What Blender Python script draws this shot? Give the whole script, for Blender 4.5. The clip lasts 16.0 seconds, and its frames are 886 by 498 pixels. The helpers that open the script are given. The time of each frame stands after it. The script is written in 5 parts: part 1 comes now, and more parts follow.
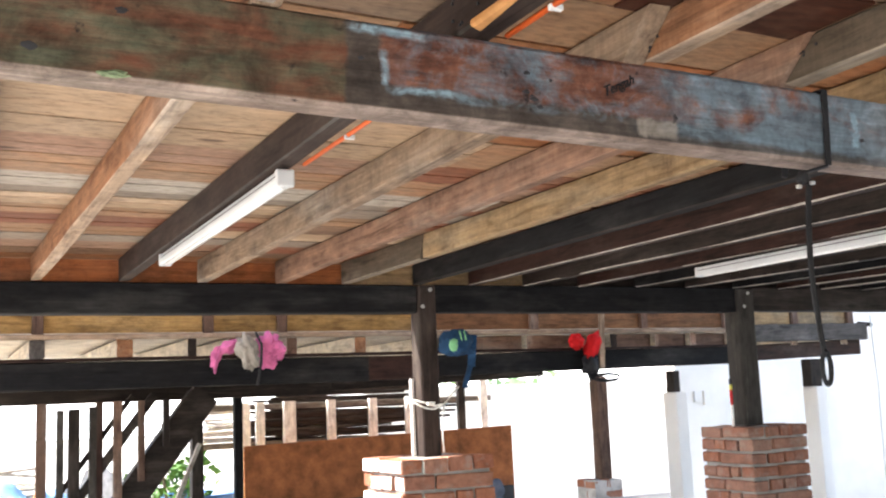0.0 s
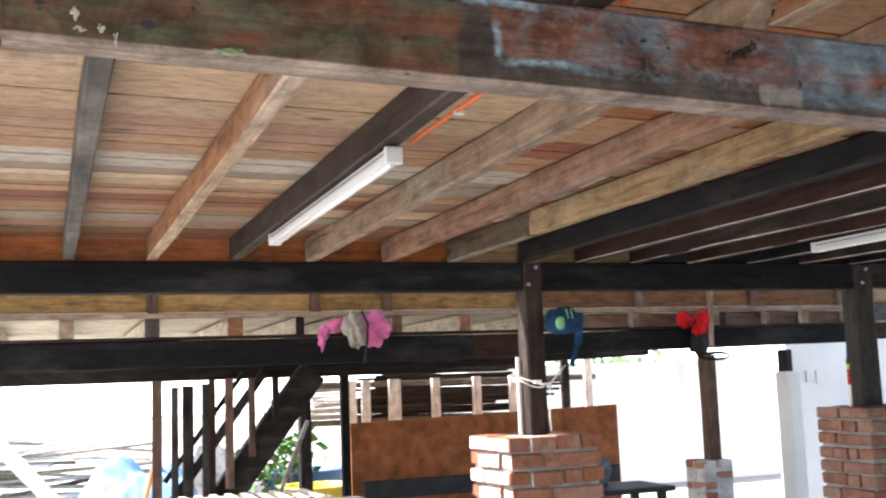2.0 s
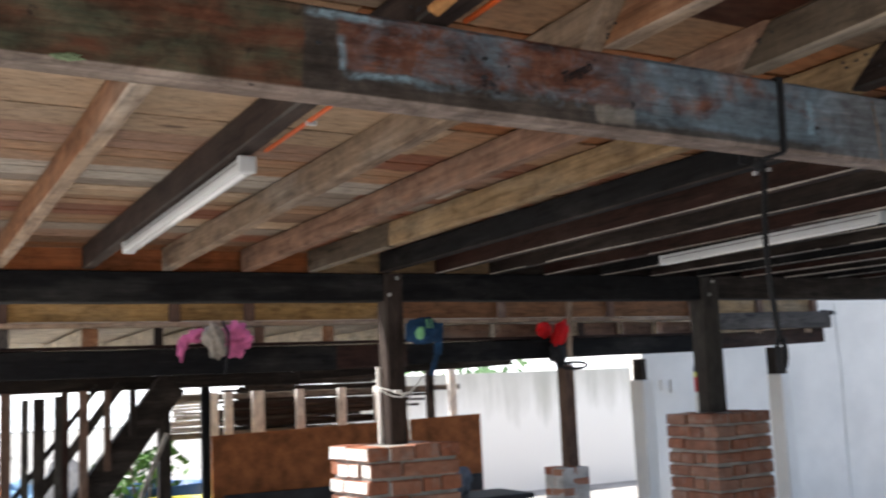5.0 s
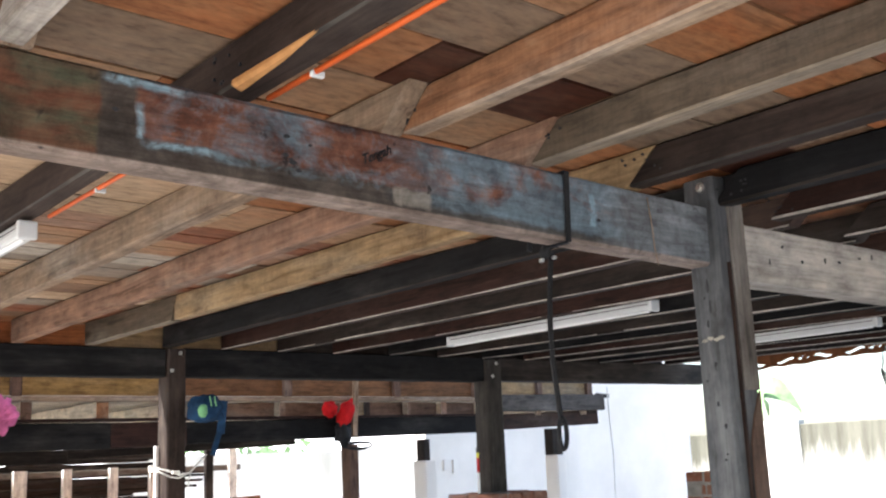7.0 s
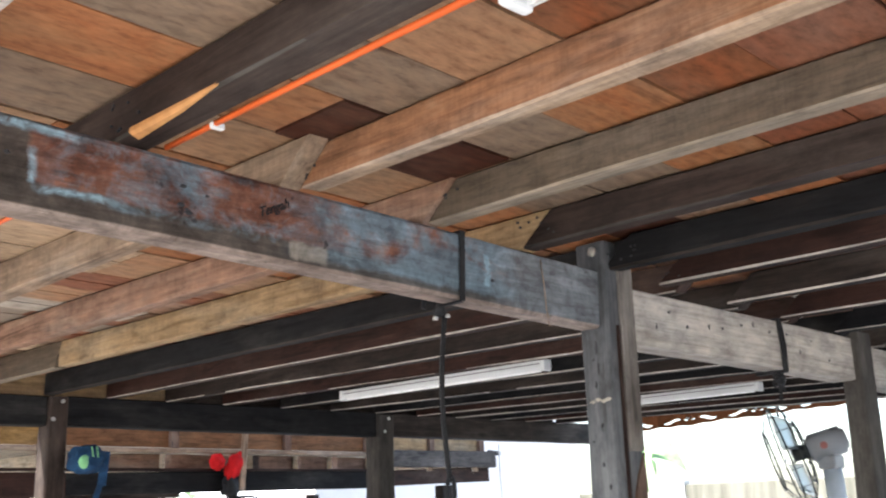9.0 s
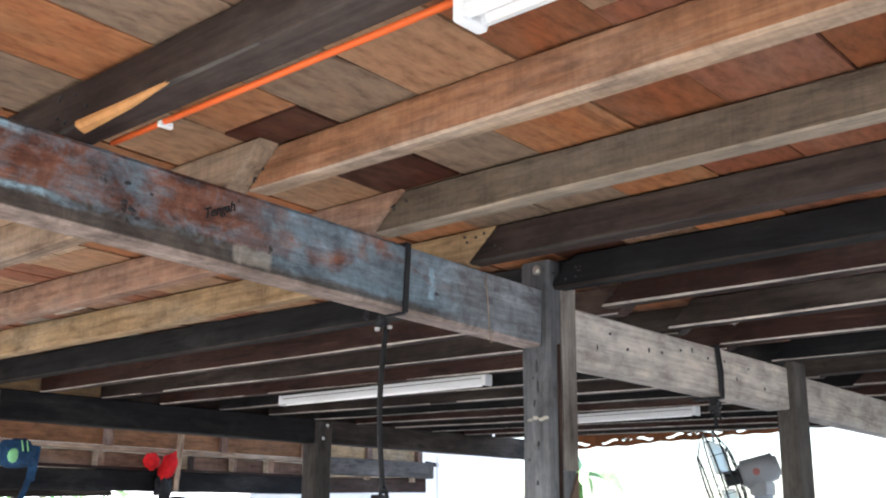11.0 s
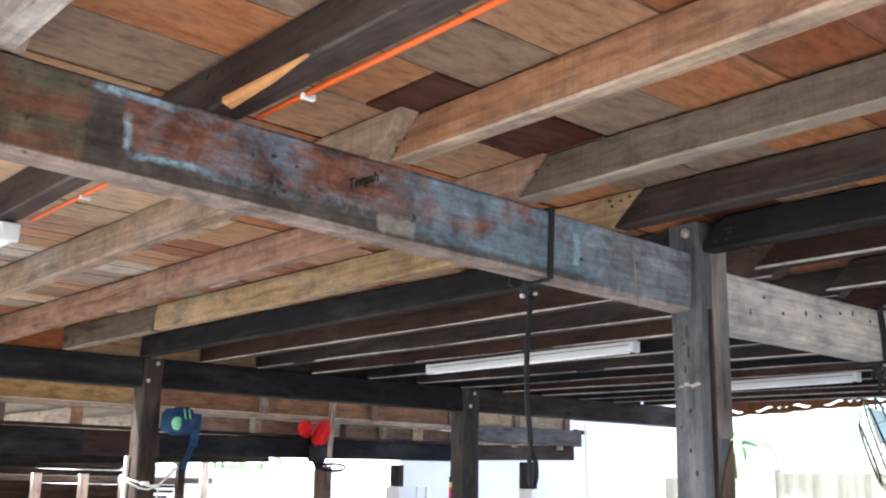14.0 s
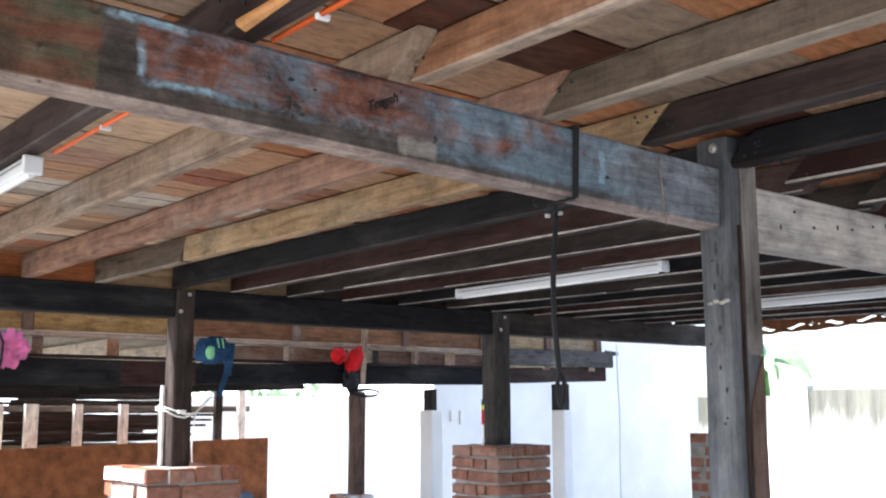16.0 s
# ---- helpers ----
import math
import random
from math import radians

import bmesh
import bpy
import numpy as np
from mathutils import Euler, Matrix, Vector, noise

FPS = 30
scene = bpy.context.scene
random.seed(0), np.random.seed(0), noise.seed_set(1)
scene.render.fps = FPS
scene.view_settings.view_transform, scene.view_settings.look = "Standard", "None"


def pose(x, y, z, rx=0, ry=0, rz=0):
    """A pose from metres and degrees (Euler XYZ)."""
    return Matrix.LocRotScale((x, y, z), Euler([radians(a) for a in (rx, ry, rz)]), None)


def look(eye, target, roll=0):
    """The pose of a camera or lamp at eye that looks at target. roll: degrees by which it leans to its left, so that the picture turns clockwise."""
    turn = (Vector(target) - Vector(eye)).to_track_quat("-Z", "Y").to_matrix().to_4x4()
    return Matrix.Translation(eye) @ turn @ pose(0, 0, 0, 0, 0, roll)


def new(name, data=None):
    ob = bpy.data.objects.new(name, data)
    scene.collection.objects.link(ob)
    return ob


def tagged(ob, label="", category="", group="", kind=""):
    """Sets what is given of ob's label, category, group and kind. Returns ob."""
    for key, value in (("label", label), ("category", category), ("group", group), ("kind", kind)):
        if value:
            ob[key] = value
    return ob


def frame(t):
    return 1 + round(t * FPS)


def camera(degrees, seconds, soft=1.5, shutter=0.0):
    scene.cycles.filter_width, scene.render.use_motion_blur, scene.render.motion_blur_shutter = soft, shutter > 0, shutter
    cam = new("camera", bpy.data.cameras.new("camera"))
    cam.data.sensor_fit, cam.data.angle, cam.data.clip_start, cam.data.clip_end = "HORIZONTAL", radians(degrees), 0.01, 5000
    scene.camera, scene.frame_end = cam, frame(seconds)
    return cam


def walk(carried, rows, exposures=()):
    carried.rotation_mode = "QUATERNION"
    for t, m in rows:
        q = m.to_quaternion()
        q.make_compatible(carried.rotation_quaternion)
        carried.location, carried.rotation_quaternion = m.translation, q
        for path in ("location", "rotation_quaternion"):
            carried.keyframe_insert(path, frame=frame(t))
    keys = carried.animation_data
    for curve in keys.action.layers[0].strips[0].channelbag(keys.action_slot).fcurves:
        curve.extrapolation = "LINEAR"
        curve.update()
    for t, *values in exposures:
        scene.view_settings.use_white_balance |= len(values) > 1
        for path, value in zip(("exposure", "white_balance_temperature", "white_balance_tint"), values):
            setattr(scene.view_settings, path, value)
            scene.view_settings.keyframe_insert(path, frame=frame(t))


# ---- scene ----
cam = camera(45.82, 16.0, soft=2.1, shutter=0.5)
# seconds, eye, yaw, pitch, roll
ROWS = [
    (0.0, 0.0035, 0.0046, 1.6028, -25.906, 8.271, 2.367),
    (0.5, -0.0005, 0.0112, 1.6006, -24.481, 8.073, 2.373),
    (1.0, -0.0049, 0.0224, 1.6014, -22.695, 7.800, 2.217),
    (1.5, -0.0041, 0.0275, 1.6009, -21.863, 7.561, 2.236),
    (2.0, -0.0046, 0.0319, 1.6012, -20.385, 7.343, 2.129),
    (2.5, -0.0092, 0.0424, 1.6010, -17.626, 7.147, 1.804),
    (3.0, -0.0206, 0.0557, 1.6016, -14.643, 6.907, 1.463),
    (3.5, -0.0163, 0.0549, 1.6015, -13.691, 6.721, 1.502),
    (4.0, 0.0020, 0.0310, 1.5975, -16.695, 6.752, 2.028),
    (4.5, 0.0126, -0.0003, 1.5925, -21.905, 7.231, 2.753),
    (5.0, 0.0164, -0.0074, 1.5946, -27.488, 7.651, 2.574),
    (5.2, 0.0189, -0.0076, 1.5964, -29.780, 7.756, 2.837),
    (7.3, 0.0025, -0.0078, 1.5943, -40.034, 11.903, 2.332),
    (7.5, 0.0033, -0.0072, 1.5957, -40.645, 12.167, 2.244),
    (8.0, 0.0049, -0.0089, 1.5954, -42.095, 12.894, 2.136),
    (8.5, 0.0009, -0.0158, 1.5979, -43.314, 13.523, 1.910),
    (9.0, -0.0020, -0.0219, 1.5969, -45.019, 14.112, 1.806),
    (9.2, -0.0015, -0.0208, 1.6001, -45.803, 14.172, 1.679),
    (11.3, 0.0028, -0.0281, 1.6027, -48.394, 14.644, -0.647),
    (11.5, 0.0008, -0.0265, 1.6035, -47.688, 14.673, -0.719),
    (12.0, 0.0037, -0.0247, 1.6023, -45.750, 14.595, -1.211),
    (12.5, 0.0059, -0.0230, 1.6025, -44.410, 14.419, -1.210),
    (13.0, 0.0057, -0.0237, 1.6017, -42.703, 14.150, -1.290),
    (13.5, 0.0082, -0.0178, 1.6020, -41.435, 13.527, -1.170),
    (14.0, 0.0132, -0.0147, 1.6013, -40.530, 12.801, -0.979),
    (14.5, 0.0204, -0.0149, 1.6001, -39.826, 11.983, -0.757),
    (15.0, 0.0257, -0.0110, 1.5985, -39.471, 10.975, -0.421),
    (15.5, 0.0270, -0.0083, 1.5972, -38.869, 9.771, -0.134),
    (16.0, 0.0311, -0.0078, 1.5970, -38.675, 8.775, 0.135),
]
# seconds, stops, kelvin
EXPOSE = [(0.0, 0.16, 6800), (1.5, -0.03, 6700), (2.5, -0.38, 6400), (3.5, -0.68, 6300), (4.2, -1.0, 6250), (5.2, -1.08, 6600), (7.3, -0.06, 6550),
          (8.5, 0.13, 6500), (12.5, 0.08, 6200), (14.5, 0.15, 6120), (15.0, 0.14, 6100), (16.0, -0.10, 6050)]
walk(cam, [(t, pose(x, y, z, 90 + pitch, roll, yaw)) for t, x, y, z, yaw, pitch, roll in ROWS],
     [(t, 2.2 + e, k, 10) for t, e, k in EXPOSE])

# ---- daylight: bright hazy sky, high sun ----
world = bpy.data.worlds.new("world")
scene.world = world
world.use_nodes = True
wn = world.node_tree.nodes
sky = wn.new("ShaderNodeTexSky")
sky.sky_type = "NISHITA"
sky.sun_disc = False
sky.sun_elevation, sky.sun_rotation = radians(55), radians(-53)
sky.air_density, sky.dust_density, sky.ozone_density = 1.0, 2.0, 1.0
wn["Background"].inputs["Strength"].default_value = 0.15
world.node_tree.links.new(sky.outputs[0], wn["Background"].inputs[0])
sun = new("sun", bpy.data.lights.new("sun", "SUN"))
sun.data.energy, sun.data.angle, sun.data.color = 5.0, radians(1.0), (1.0, 0.97, 0.93)
SUN_FROM = Vector((math.sin(radians(-53)) * math.cos(radians(55)), math.cos(radians(-53)) * math.cos(radians(55)), math.sin(radians(55))))
sun.matrix_world = look(SUN_FROM * 40, (0, 0, 0))

# ---- materials ----
def nodes_of(name):
    m = bpy.data.materials.new(name)
    m.use_nodes = True
    nt = m.node_tree
    nt.nodes["Principled BSDF"].inputs["Specular IOR Level"].default_value = 0.16
    return m, nt, nt.nodes["Principled BSDF"]


def node(nt, kind, **inputs):
    n = nt.nodes.new(kind)
    for k, v in inputs.items():
        key = k.replace("_", " ")
        if hasattr(v, "is_linked") or hasattr(v, "links"):
            nt.links.new(v, n.inputs[key])
        else:
            n.inputs[key].default_value = v
    return n


def ramp(nt, fac, stops):
    r = nt.nodes.new("ShaderNodeValToRGB")
    e = r.color_ramp.elements
    while len(e) < len(stops):
        e.new(0.5)
    for el, (p, c) in zip(e, stops):
        el.position = p
        el.color = c if len(c) == 4 else (*c, 1)
    nt.links.new(fac, r.inputs[0])
    return r.outputs[0]


def mixc(nt, fac, a, b, mode="MIX"):
    m = nt.nodes.new("ShaderNodeMix")
    m.data_type, m.blend_type = "RGBA", mode
    for sock, v in ((m.inputs[0], fac), (m.inputs[6], a), (m.inputs[7], b)):
        if hasattr(v, "links"):
            nt.links.new(v, sock)
        elif isinstance(v, tuple):
            sock.default_value = v if len(v) == 4 else (*v, 1)
        else:
            sock.default_value = v
    return m.outputs[2]


def math_node(nt, op, a, b=0.0, clamp=False):
    m = nt.nodes.new("ShaderNodeMath")
    m.operation, m.use_clamp = op, clamp
    for sock, v in ((m.inputs[0], a), (m.inputs[1], b)):
        if hasattr(v, "links"):
            nt.links.new(v, sock)
        else:
            sock.default_value = v
    return m.outputs[0]


def coords(nt, scale, by_object=True, by_island=False):
    """Object coordinates, shifted at random per object or per island, then scaled."""
    tc = nt.nodes.new("ShaderNodeTexCoord")
    out = tc.outputs["Object"]
    src = None
    if by_island:
        src = nt.nodes.new("ShaderNodeNewGeometry").outputs["Random Per Island"]
    elif by_object:
        src = nt.nodes.new("ShaderNodeObjectInfo").outputs["Random"]
    if src is not None:
        sh = nt.nodes.new("ShaderNodeVectorMath")
        sh.operation = "MULTIPLY_ADD"
        nt.links.new(src, sh.inputs[0])
        sh.inputs[1].default_value = (37.0, 23.0, 51.0)
        nt.links.new(out, sh.inputs[2])
        out = sh.outputs[0]
    mp = nt.nodes.new("ShaderNodeMapping")
    mp.inputs["Scale"].default_value = scale
    nt.links.new(out, mp.inputs[0])
    return mp.outputs[0], src


def bump(nt, bsdf, height, strength=0.3, dist=0.01):
    b = nt.nodes.new("ShaderNodeBump")
    b.inputs["Strength"].default_value, b.inputs["Distance"].default_value = strength, dist
    nt.links.new(height, b.inputs["Height"])
    nt.links.new(b.outputs[0], bsdf.inputs["Normal"])


WOOD = {  # dark streak, body, light streak, worn grey
    "black": ((0.0033, 0.0033, 0.0040), (0.0086, 0.0086, 0.0096), (0.0185, 0.0172, 0.0172), (0.0363, 0.0350, 0.0343)),
    "dark": ((0.0066, 0.0053, 0.0046), (0.0198, 0.0145, 0.0125), (0.0429, 0.0330, 0.0284), (0.0660, 0.0561, 0.0495)),
    "redbrown": ((0.009, 0.0045, 0.0034), (0.0281, 0.0129, 0.0101), (0.0561, 0.0292, 0.0224), (0.0673, 0.0477, 0.0393)),
    "rose": ((0.1072, 0.0577, 0.0371), (0.2310, 0.1361, 0.0949), (0.3135, 0.2145, 0.1568), (0.2640, 0.2145, 0.1815)),
    "orange": ((0.115, 0.048, 0.024), (0.235, 0.116, 0.062), (0.32, 0.19, 0.115), (0.27, 0.20, 0.155)),
    "header": ((0.1888, 0.0515, 0.0172), (0.3089, 0.1030, 0.0386), (0.3775, 0.1459, 0.0601), (0.2917, 0.1287, 0.0686)),
    "grey": ((0.0589, 0.0499, 0.0416), (0.1317, 0.1143, 0.1005), (0.2079, 0.1871, 0.1663), (0.2287, 0.2148, 0.2010)),
    "steel": ((0.038, 0.040, 0.044), (0.084, 0.089, 0.097), (0.140, 0.147, 0.157), (0.170, 0.176, 0.186)),
    "umber": ((0.012, 0.008, 0.0066), (0.034, 0.0235, 0.020), (0.062, 0.045, 0.038), (0.074, 0.060, 0.052)),
    "slate": ((0.026, 0.024, 0.022), (0.068, 0.062, 0.058), (0.118, 0.108, 0.102), (0.15, 0.138, 0.13)),
    "mauve": ((0.06, 0.035, 0.026), (0.135, 0.083, 0.062), (0.20, 0.135, 0.105), (0.17, 0.135, 0.115)),
    "fawn": ((0.036, 0.026, 0.018), (0.086, 0.066, 0.048), (0.145, 0.112, 0.082), (0.145, 0.122, 0.098)),
    "fawn_edge": ((0.10, 0.08, 0.06), (0.185, 0.152, 0.117), (0.25, 0.212, 0.168), (0.235, 0.205, 0.17)),
    "ochre": ((0.17, 0.095, 0.032), (0.31, 0.19, 0.072), (0.39, 0.255, 0.11), (0.34, 0.235, 0.12)),
    "bleached": ((0.50, 0.48, 0.45), (0.66, 0.64, 0.61), (0.75, 0.73, 0.70), (0.70, 0.68, 0.66)),
    "sienna": ((0.07, 0.032, 0.015), (0.16, 0.078, 0.038), (0.21, 0.11, 0.056), (0.17, 0.095, 0.053)),
    "drift": ((0.0165, 0.0145, 0.0132), (0.0429, 0.0383, 0.0343), (0.0792, 0.0713, 0.0647), (0.1056, 0.0977, 0.0891)),
    "tan": ((0.147, 0.0965, 0.0643), (0.2848, 0.2067, 0.147), (0.4043, 0.3124, 0.2297), (0.3675, 0.3216, 0.2756)),
    "yellow": ((0.1232, 0.0774, 0.037), (0.242, 0.1654, 0.0915), (0.308, 0.2244, 0.1302), (0.2552, 0.2068, 0.1452)),
    "silver": ((0.24, 0.2175, 0.192), (0.375, 0.3438, 0.3063), (0.4592, 0.4256, 0.3864), (0.4082, 0.3852, 0.3622)),
    "pale": ((0.38, 0.32, 0.24), (0.56, 0.49, 0.39), (0.66, 0.60, 0.50), (0.62, 0.57, 0.50)),
    "weathered": ((0.18, 0.16, 0.14), (0.34, 0.31, 0.28), (0.48, 0.45, 0.42), (0.45, 0.43, 0.41)),
}
WOOD_MADE = {}


def wood(key, axis="y"):
    """Weathered sawn timber with its grain along one axis."""
    if (key, axis) in WOOD_MADE:
        return WOOD_MADE[key, axis]
    dark, body, light, worn = WOOD[key]
    m, nt, bsdf = nodes_of(f"wood_{key}_{axis}")
    along, across = 2.4, 24.0
    v, rnd = coords(nt, tuple(along if a == axis else across for a in "xyz"))
    grain = node(nt, "ShaderNodeTexNoise", Vector=v, Scale=1.0, Detail=6.0, Roughness=0.62, Distortion=1.3)
    c = ramp(nt, grain.outputs[0], [(0.30, dark), (0.46, body), (0.58, body), (0.74, light)])
    v2, _ = coords(nt, tuple(1.6 if a == axis else 6.0 for a in "xyz"))
    stain = node(nt, "ShaderNodeTexNoise", Vector=v2, Scale=1.0, Detail=4.0, Roughness=0.6)
    c = mixc(nt, ramp(nt, stain.outputs[0], [(0.50, (0, 0, 0)), (0.70, (0.8, 0.8, 0.8))]), c, worn)
    v3, _ = coords(nt, tuple(7.0 if a == axis else 16.0 for a in "xyz"))
    spots = node(nt, "ShaderNodeTexNoise", Vector=v3, Scale=1.0, Detail=2.0)
    c = mixc(nt, ramp(nt, spots.outputs[0], [(0.22, (0.75, 0.75, 0.75)), (0.34, (0, 0, 0))]), c, dark)
    v4, _ = coords(nt, tuple(5.0 if a == axis else 130.0 for a in "xyz"))
    fine = node(nt, "ShaderNodeTexNoise", Vector=v4, Scale=1.0, Detail=5.0, Roughness=0.7)
    c = mixc(nt, 1.0, c, ramp(nt, fine.outputs[0], [(0.3, (0.70, 0.69, 0.68)), (0.5, (1, 1, 1)), (0.7, (1.22, 1.21, 1.2))]), "MULTIPLY")
    v5, _ = coords(nt, tuple(8.0 if a == axis else 15.0 for a in "xyz"))
    blot = node(nt, "ShaderNodeTexNoise", Vector=v5, Scale=1.0, Detail=6.0, Roughness=0.75)
    c = mixc(nt, 1.0, c, ramp(nt, blot.outputs[0], [(0.30, (0.52, 0.5, 0.5)), (0.5, (1, 1, 1)), (0.70, (1.42, 1.39, 1.34))]), "MULTIPLY")
    v6, _ = coords(nt, tuple(2.6 if a == axis else 9.0 for a in "xyz"))
    kn = node(nt, "ShaderNodeTexVoronoi", Vector=v6, Scale=1.0)
    c = mixc(nt, ramp(nt, kn.outputs["Distance"], [(0.07, (0.8, 0.8, 0.8)), (0.15, (0, 0, 0))]), c, dark)
    if key in ("tan", "rose", "fawn", "yellow", "orange", "weathered", "mauve"):   # saw marks across the grain
        v7, _ = coords(nt, tuple(150.0 if a == axis else 9.0 for a in "xyz"))
        saw = node(nt, "ShaderNodeTexNoise", Vector=v7, Scale=1.0, Detail=3.0, Roughness=0.6)
        c = mixc(nt, 1.0, c, ramp(nt, saw.outputs[0], [(0.34, (0.91, 0.905, 0.90)), (0.5, (1, 1, 1)), (0.66, (1.06, 1.06, 1.055))]), "MULTIPLY")
    hs = nt.nodes.new("ShaderNodeHueSaturation")
    nt.links.new(math_node(nt, "MULTIPLY_ADD", rnd, 0.35), hs.inputs["Value"])
    hs.inputs["Value"].links[0].from_node.inputs[2].default_value = 0.82
    nt.links.new(c, hs.inputs["Color"])
    nt.links.new(hs.outputs[0], bsdf.inputs["Base Color"])
    bsdf.inputs["Roughness"].default_value = 0.85 if key == "black" else 0.68 if key in ("dark", "redbrown") else 0.75
    bump(nt, bsdf, grain.outputs[0], 0.35, 0.004)
    WOOD_MADE[key, axis] = m
    return m


def boards_material(name, body, warmth):
    """One tone of floor boards from below: grain along x, each board a little apart from the next."""
    m, nt, bsdf = nodes_of(name)
    v, rnd = coords(nt, (2.2, 30.0, 8.0), by_island=True)
    tone = ramp(nt, rnd, [(0.0, tuple(c * 0.80 for c in body)), (0.35, tuple(c * 1.0 for c in body)), (0.6, tuple(c * 0.9 for c in body)), (1.0, (body[0] * 1.16, body[1] * 1.2, body[2] * 1.26))])
    grain = node(nt, "ShaderNodeTexNoise", Vector=v, Scale=1.0, Detail=6.0, Roughness=0.6, Distortion=1.6)
    shade = ramp(nt, grain.outputs[0], [(0.26, (0.66, 0.60, 0.57)), (0.42, (0.97, 0.96, 0.94)), (0.8, (1.10, 1.09, 1.07))])
    c = mixc(nt, 1.0, tone, shade, "MULTIPLY")
    v2, _ = coords(nt, (2.2, 5.0, 3.0), by_island=True)
    st = node(nt, "ShaderNodeTexNoise", Vector=v2, Scale=1.0, Detail=5.0, Roughness=0.65)
    c = mixc(nt, ramp(nt, st.outputs[0], [(0.52, (0, 0, 0)), (0.74, (0.45, 0.45, 0.45))]), c, tuple(0.5 * q + 0.5 * w for q, w in zip(body, (0.25, 0.21, 0.175))))
    c = mixc(nt, ramp(nt, st.outputs[0], [(0.24, (0.8, 0.8, 0.8)), (0.36, (0, 0, 0))]), c, (0.06, 0.03, 0.021))
    v6, _ = coords(nt, (2.2, 4.0, 3.0), by_island=True)
    warm = node(nt, "ShaderNodeTexNoise", Vector=v6, Scale=1.0, Detail=5.0, Roughness=0.7, Distortion=1.2)
    c = mixc(nt, warmth, c, mixc(nt, 1.0, c, ramp(nt, warm.outputs[0], [(0.36, (0.98, 0.98, 0.98)), (0.5, (1.10, 0.97, 0.84)), (0.62, (1.24, 0.90, 0.68))]), "MULTIPLY"))
    v7, _ = coords(nt, (3.5, 9.0, 5.0), by_island=True)
    kn = node(nt, "ShaderNodeTexVoronoi", Vector=v7, Scale=1.0)
    c = mixc(nt, ramp(nt, kn.outputs["Distance"], [(0.06, (0.75, 0.75, 0.75)), (0.14, (0, 0, 0))]), c, (0.05, 0.022, 0.014))
    v4, _ = coords(nt, (26.0, 60.0, 20.0), by_island=True)
    fine = node(nt, "ShaderNodeTexNoise", Vector=v4, Scale=1.0, Detail=5.0, Roughness=0.7)
    c = mixc(nt, 1.0, c, ramp(nt, fine.outputs[0], [(0.3, (0.6, 0.58, 0.56)), (0.5, (1, 1, 1)), (0.7, (1.3, 1.28, 1.26))]), "MULTIPLY")
    nt.links.new(c, bsdf.inputs["Base Color"])
    bsdf.inputs["Roughness"].default_value = 0.68
    bump(nt, bsdf, grain.outputs[0], 0.25, 0.003)
    return m


def plain(name, col, rough=0.7, var=0.12, scale=9.0, metal=0.0, bumps=0.1):
    m, nt, bsdf = nodes_of(name)
    v, _ = coords(nt, (scale, scale, scale))
    n = node(nt, "ShaderNodeTexNoise", Vector=v, Scale=1.0, Detail=5.0, Roughness=0.6)
    lo, hi = tuple(c * (1 - 2 * var) for c in col), tuple(min(1, c * (1 + 1.5 * var)) for c in col)
    nt.links.new(ramp(nt, n.outputs[0], [(0.3, lo), (0.7, hi)]), bsdf.inputs["Base Color"])
    bsdf.inputs["Roughness"].default_value, bsdf.inputs["Metallic"].default_value = rough, metal
    if bumps:
        bump(nt, bsdf, n.outputs[0], bumps, 0.01)
    return m


def brick_material(name, dull):
    m, nt, bsdf = nodes_of(name)
    v, rnd = coords(nt, (22.0, 22.0, 22.0))
    tone = ramp(nt, rnd, [(0.0, (0.31, 0.12, 0.075)), (0.25, (0.36, 0.15, 0.09)), (0.45, (0.27, 0.12, 0.085)), (0.65, (0.38, 0.20, 0.14)), (0.85, (0.33, 0.15, 0.10)), (1.0, (0.36, 0.21, 0.16))])
    tone = mixc(nt, dull, tone, (0.17, 0.105, 0.085))
    n = node(nt, "ShaderNodeTexNoise", Vector=v, Scale=1.0, Detail=6.0, Roughness=0.7)
    c = mixc(nt, 1.0, tone, ramp(nt, n.outputs[0], [(0.3, (0.6, 0.58, 0.56)), (0.7, (1.2, 1.15, 1.12))]), "MULTIPLY")
    v2, _ = coords(nt, (9.0, 9.0, 14.0))
    n2 = node(nt, "ShaderNodeTexNoise", Vector=v2, Scale=1.0, Detail=4.0, Roughness=0.7)
    c = mixc(nt, ramp(nt, n2.outputs[0], [(0.52, (0, 0, 0)), (0.70, (0.42, 0.42, 0.42))]), c, (0.36, 0.32, 0.29))
    nt.links.new(c, bsdf.inputs["Base Color"])
    bsdf.inputs["Roughness"].default_value = 0.9
    bump(nt, bsdf, n.outputs[0], 0.5, 0.006)
    return m


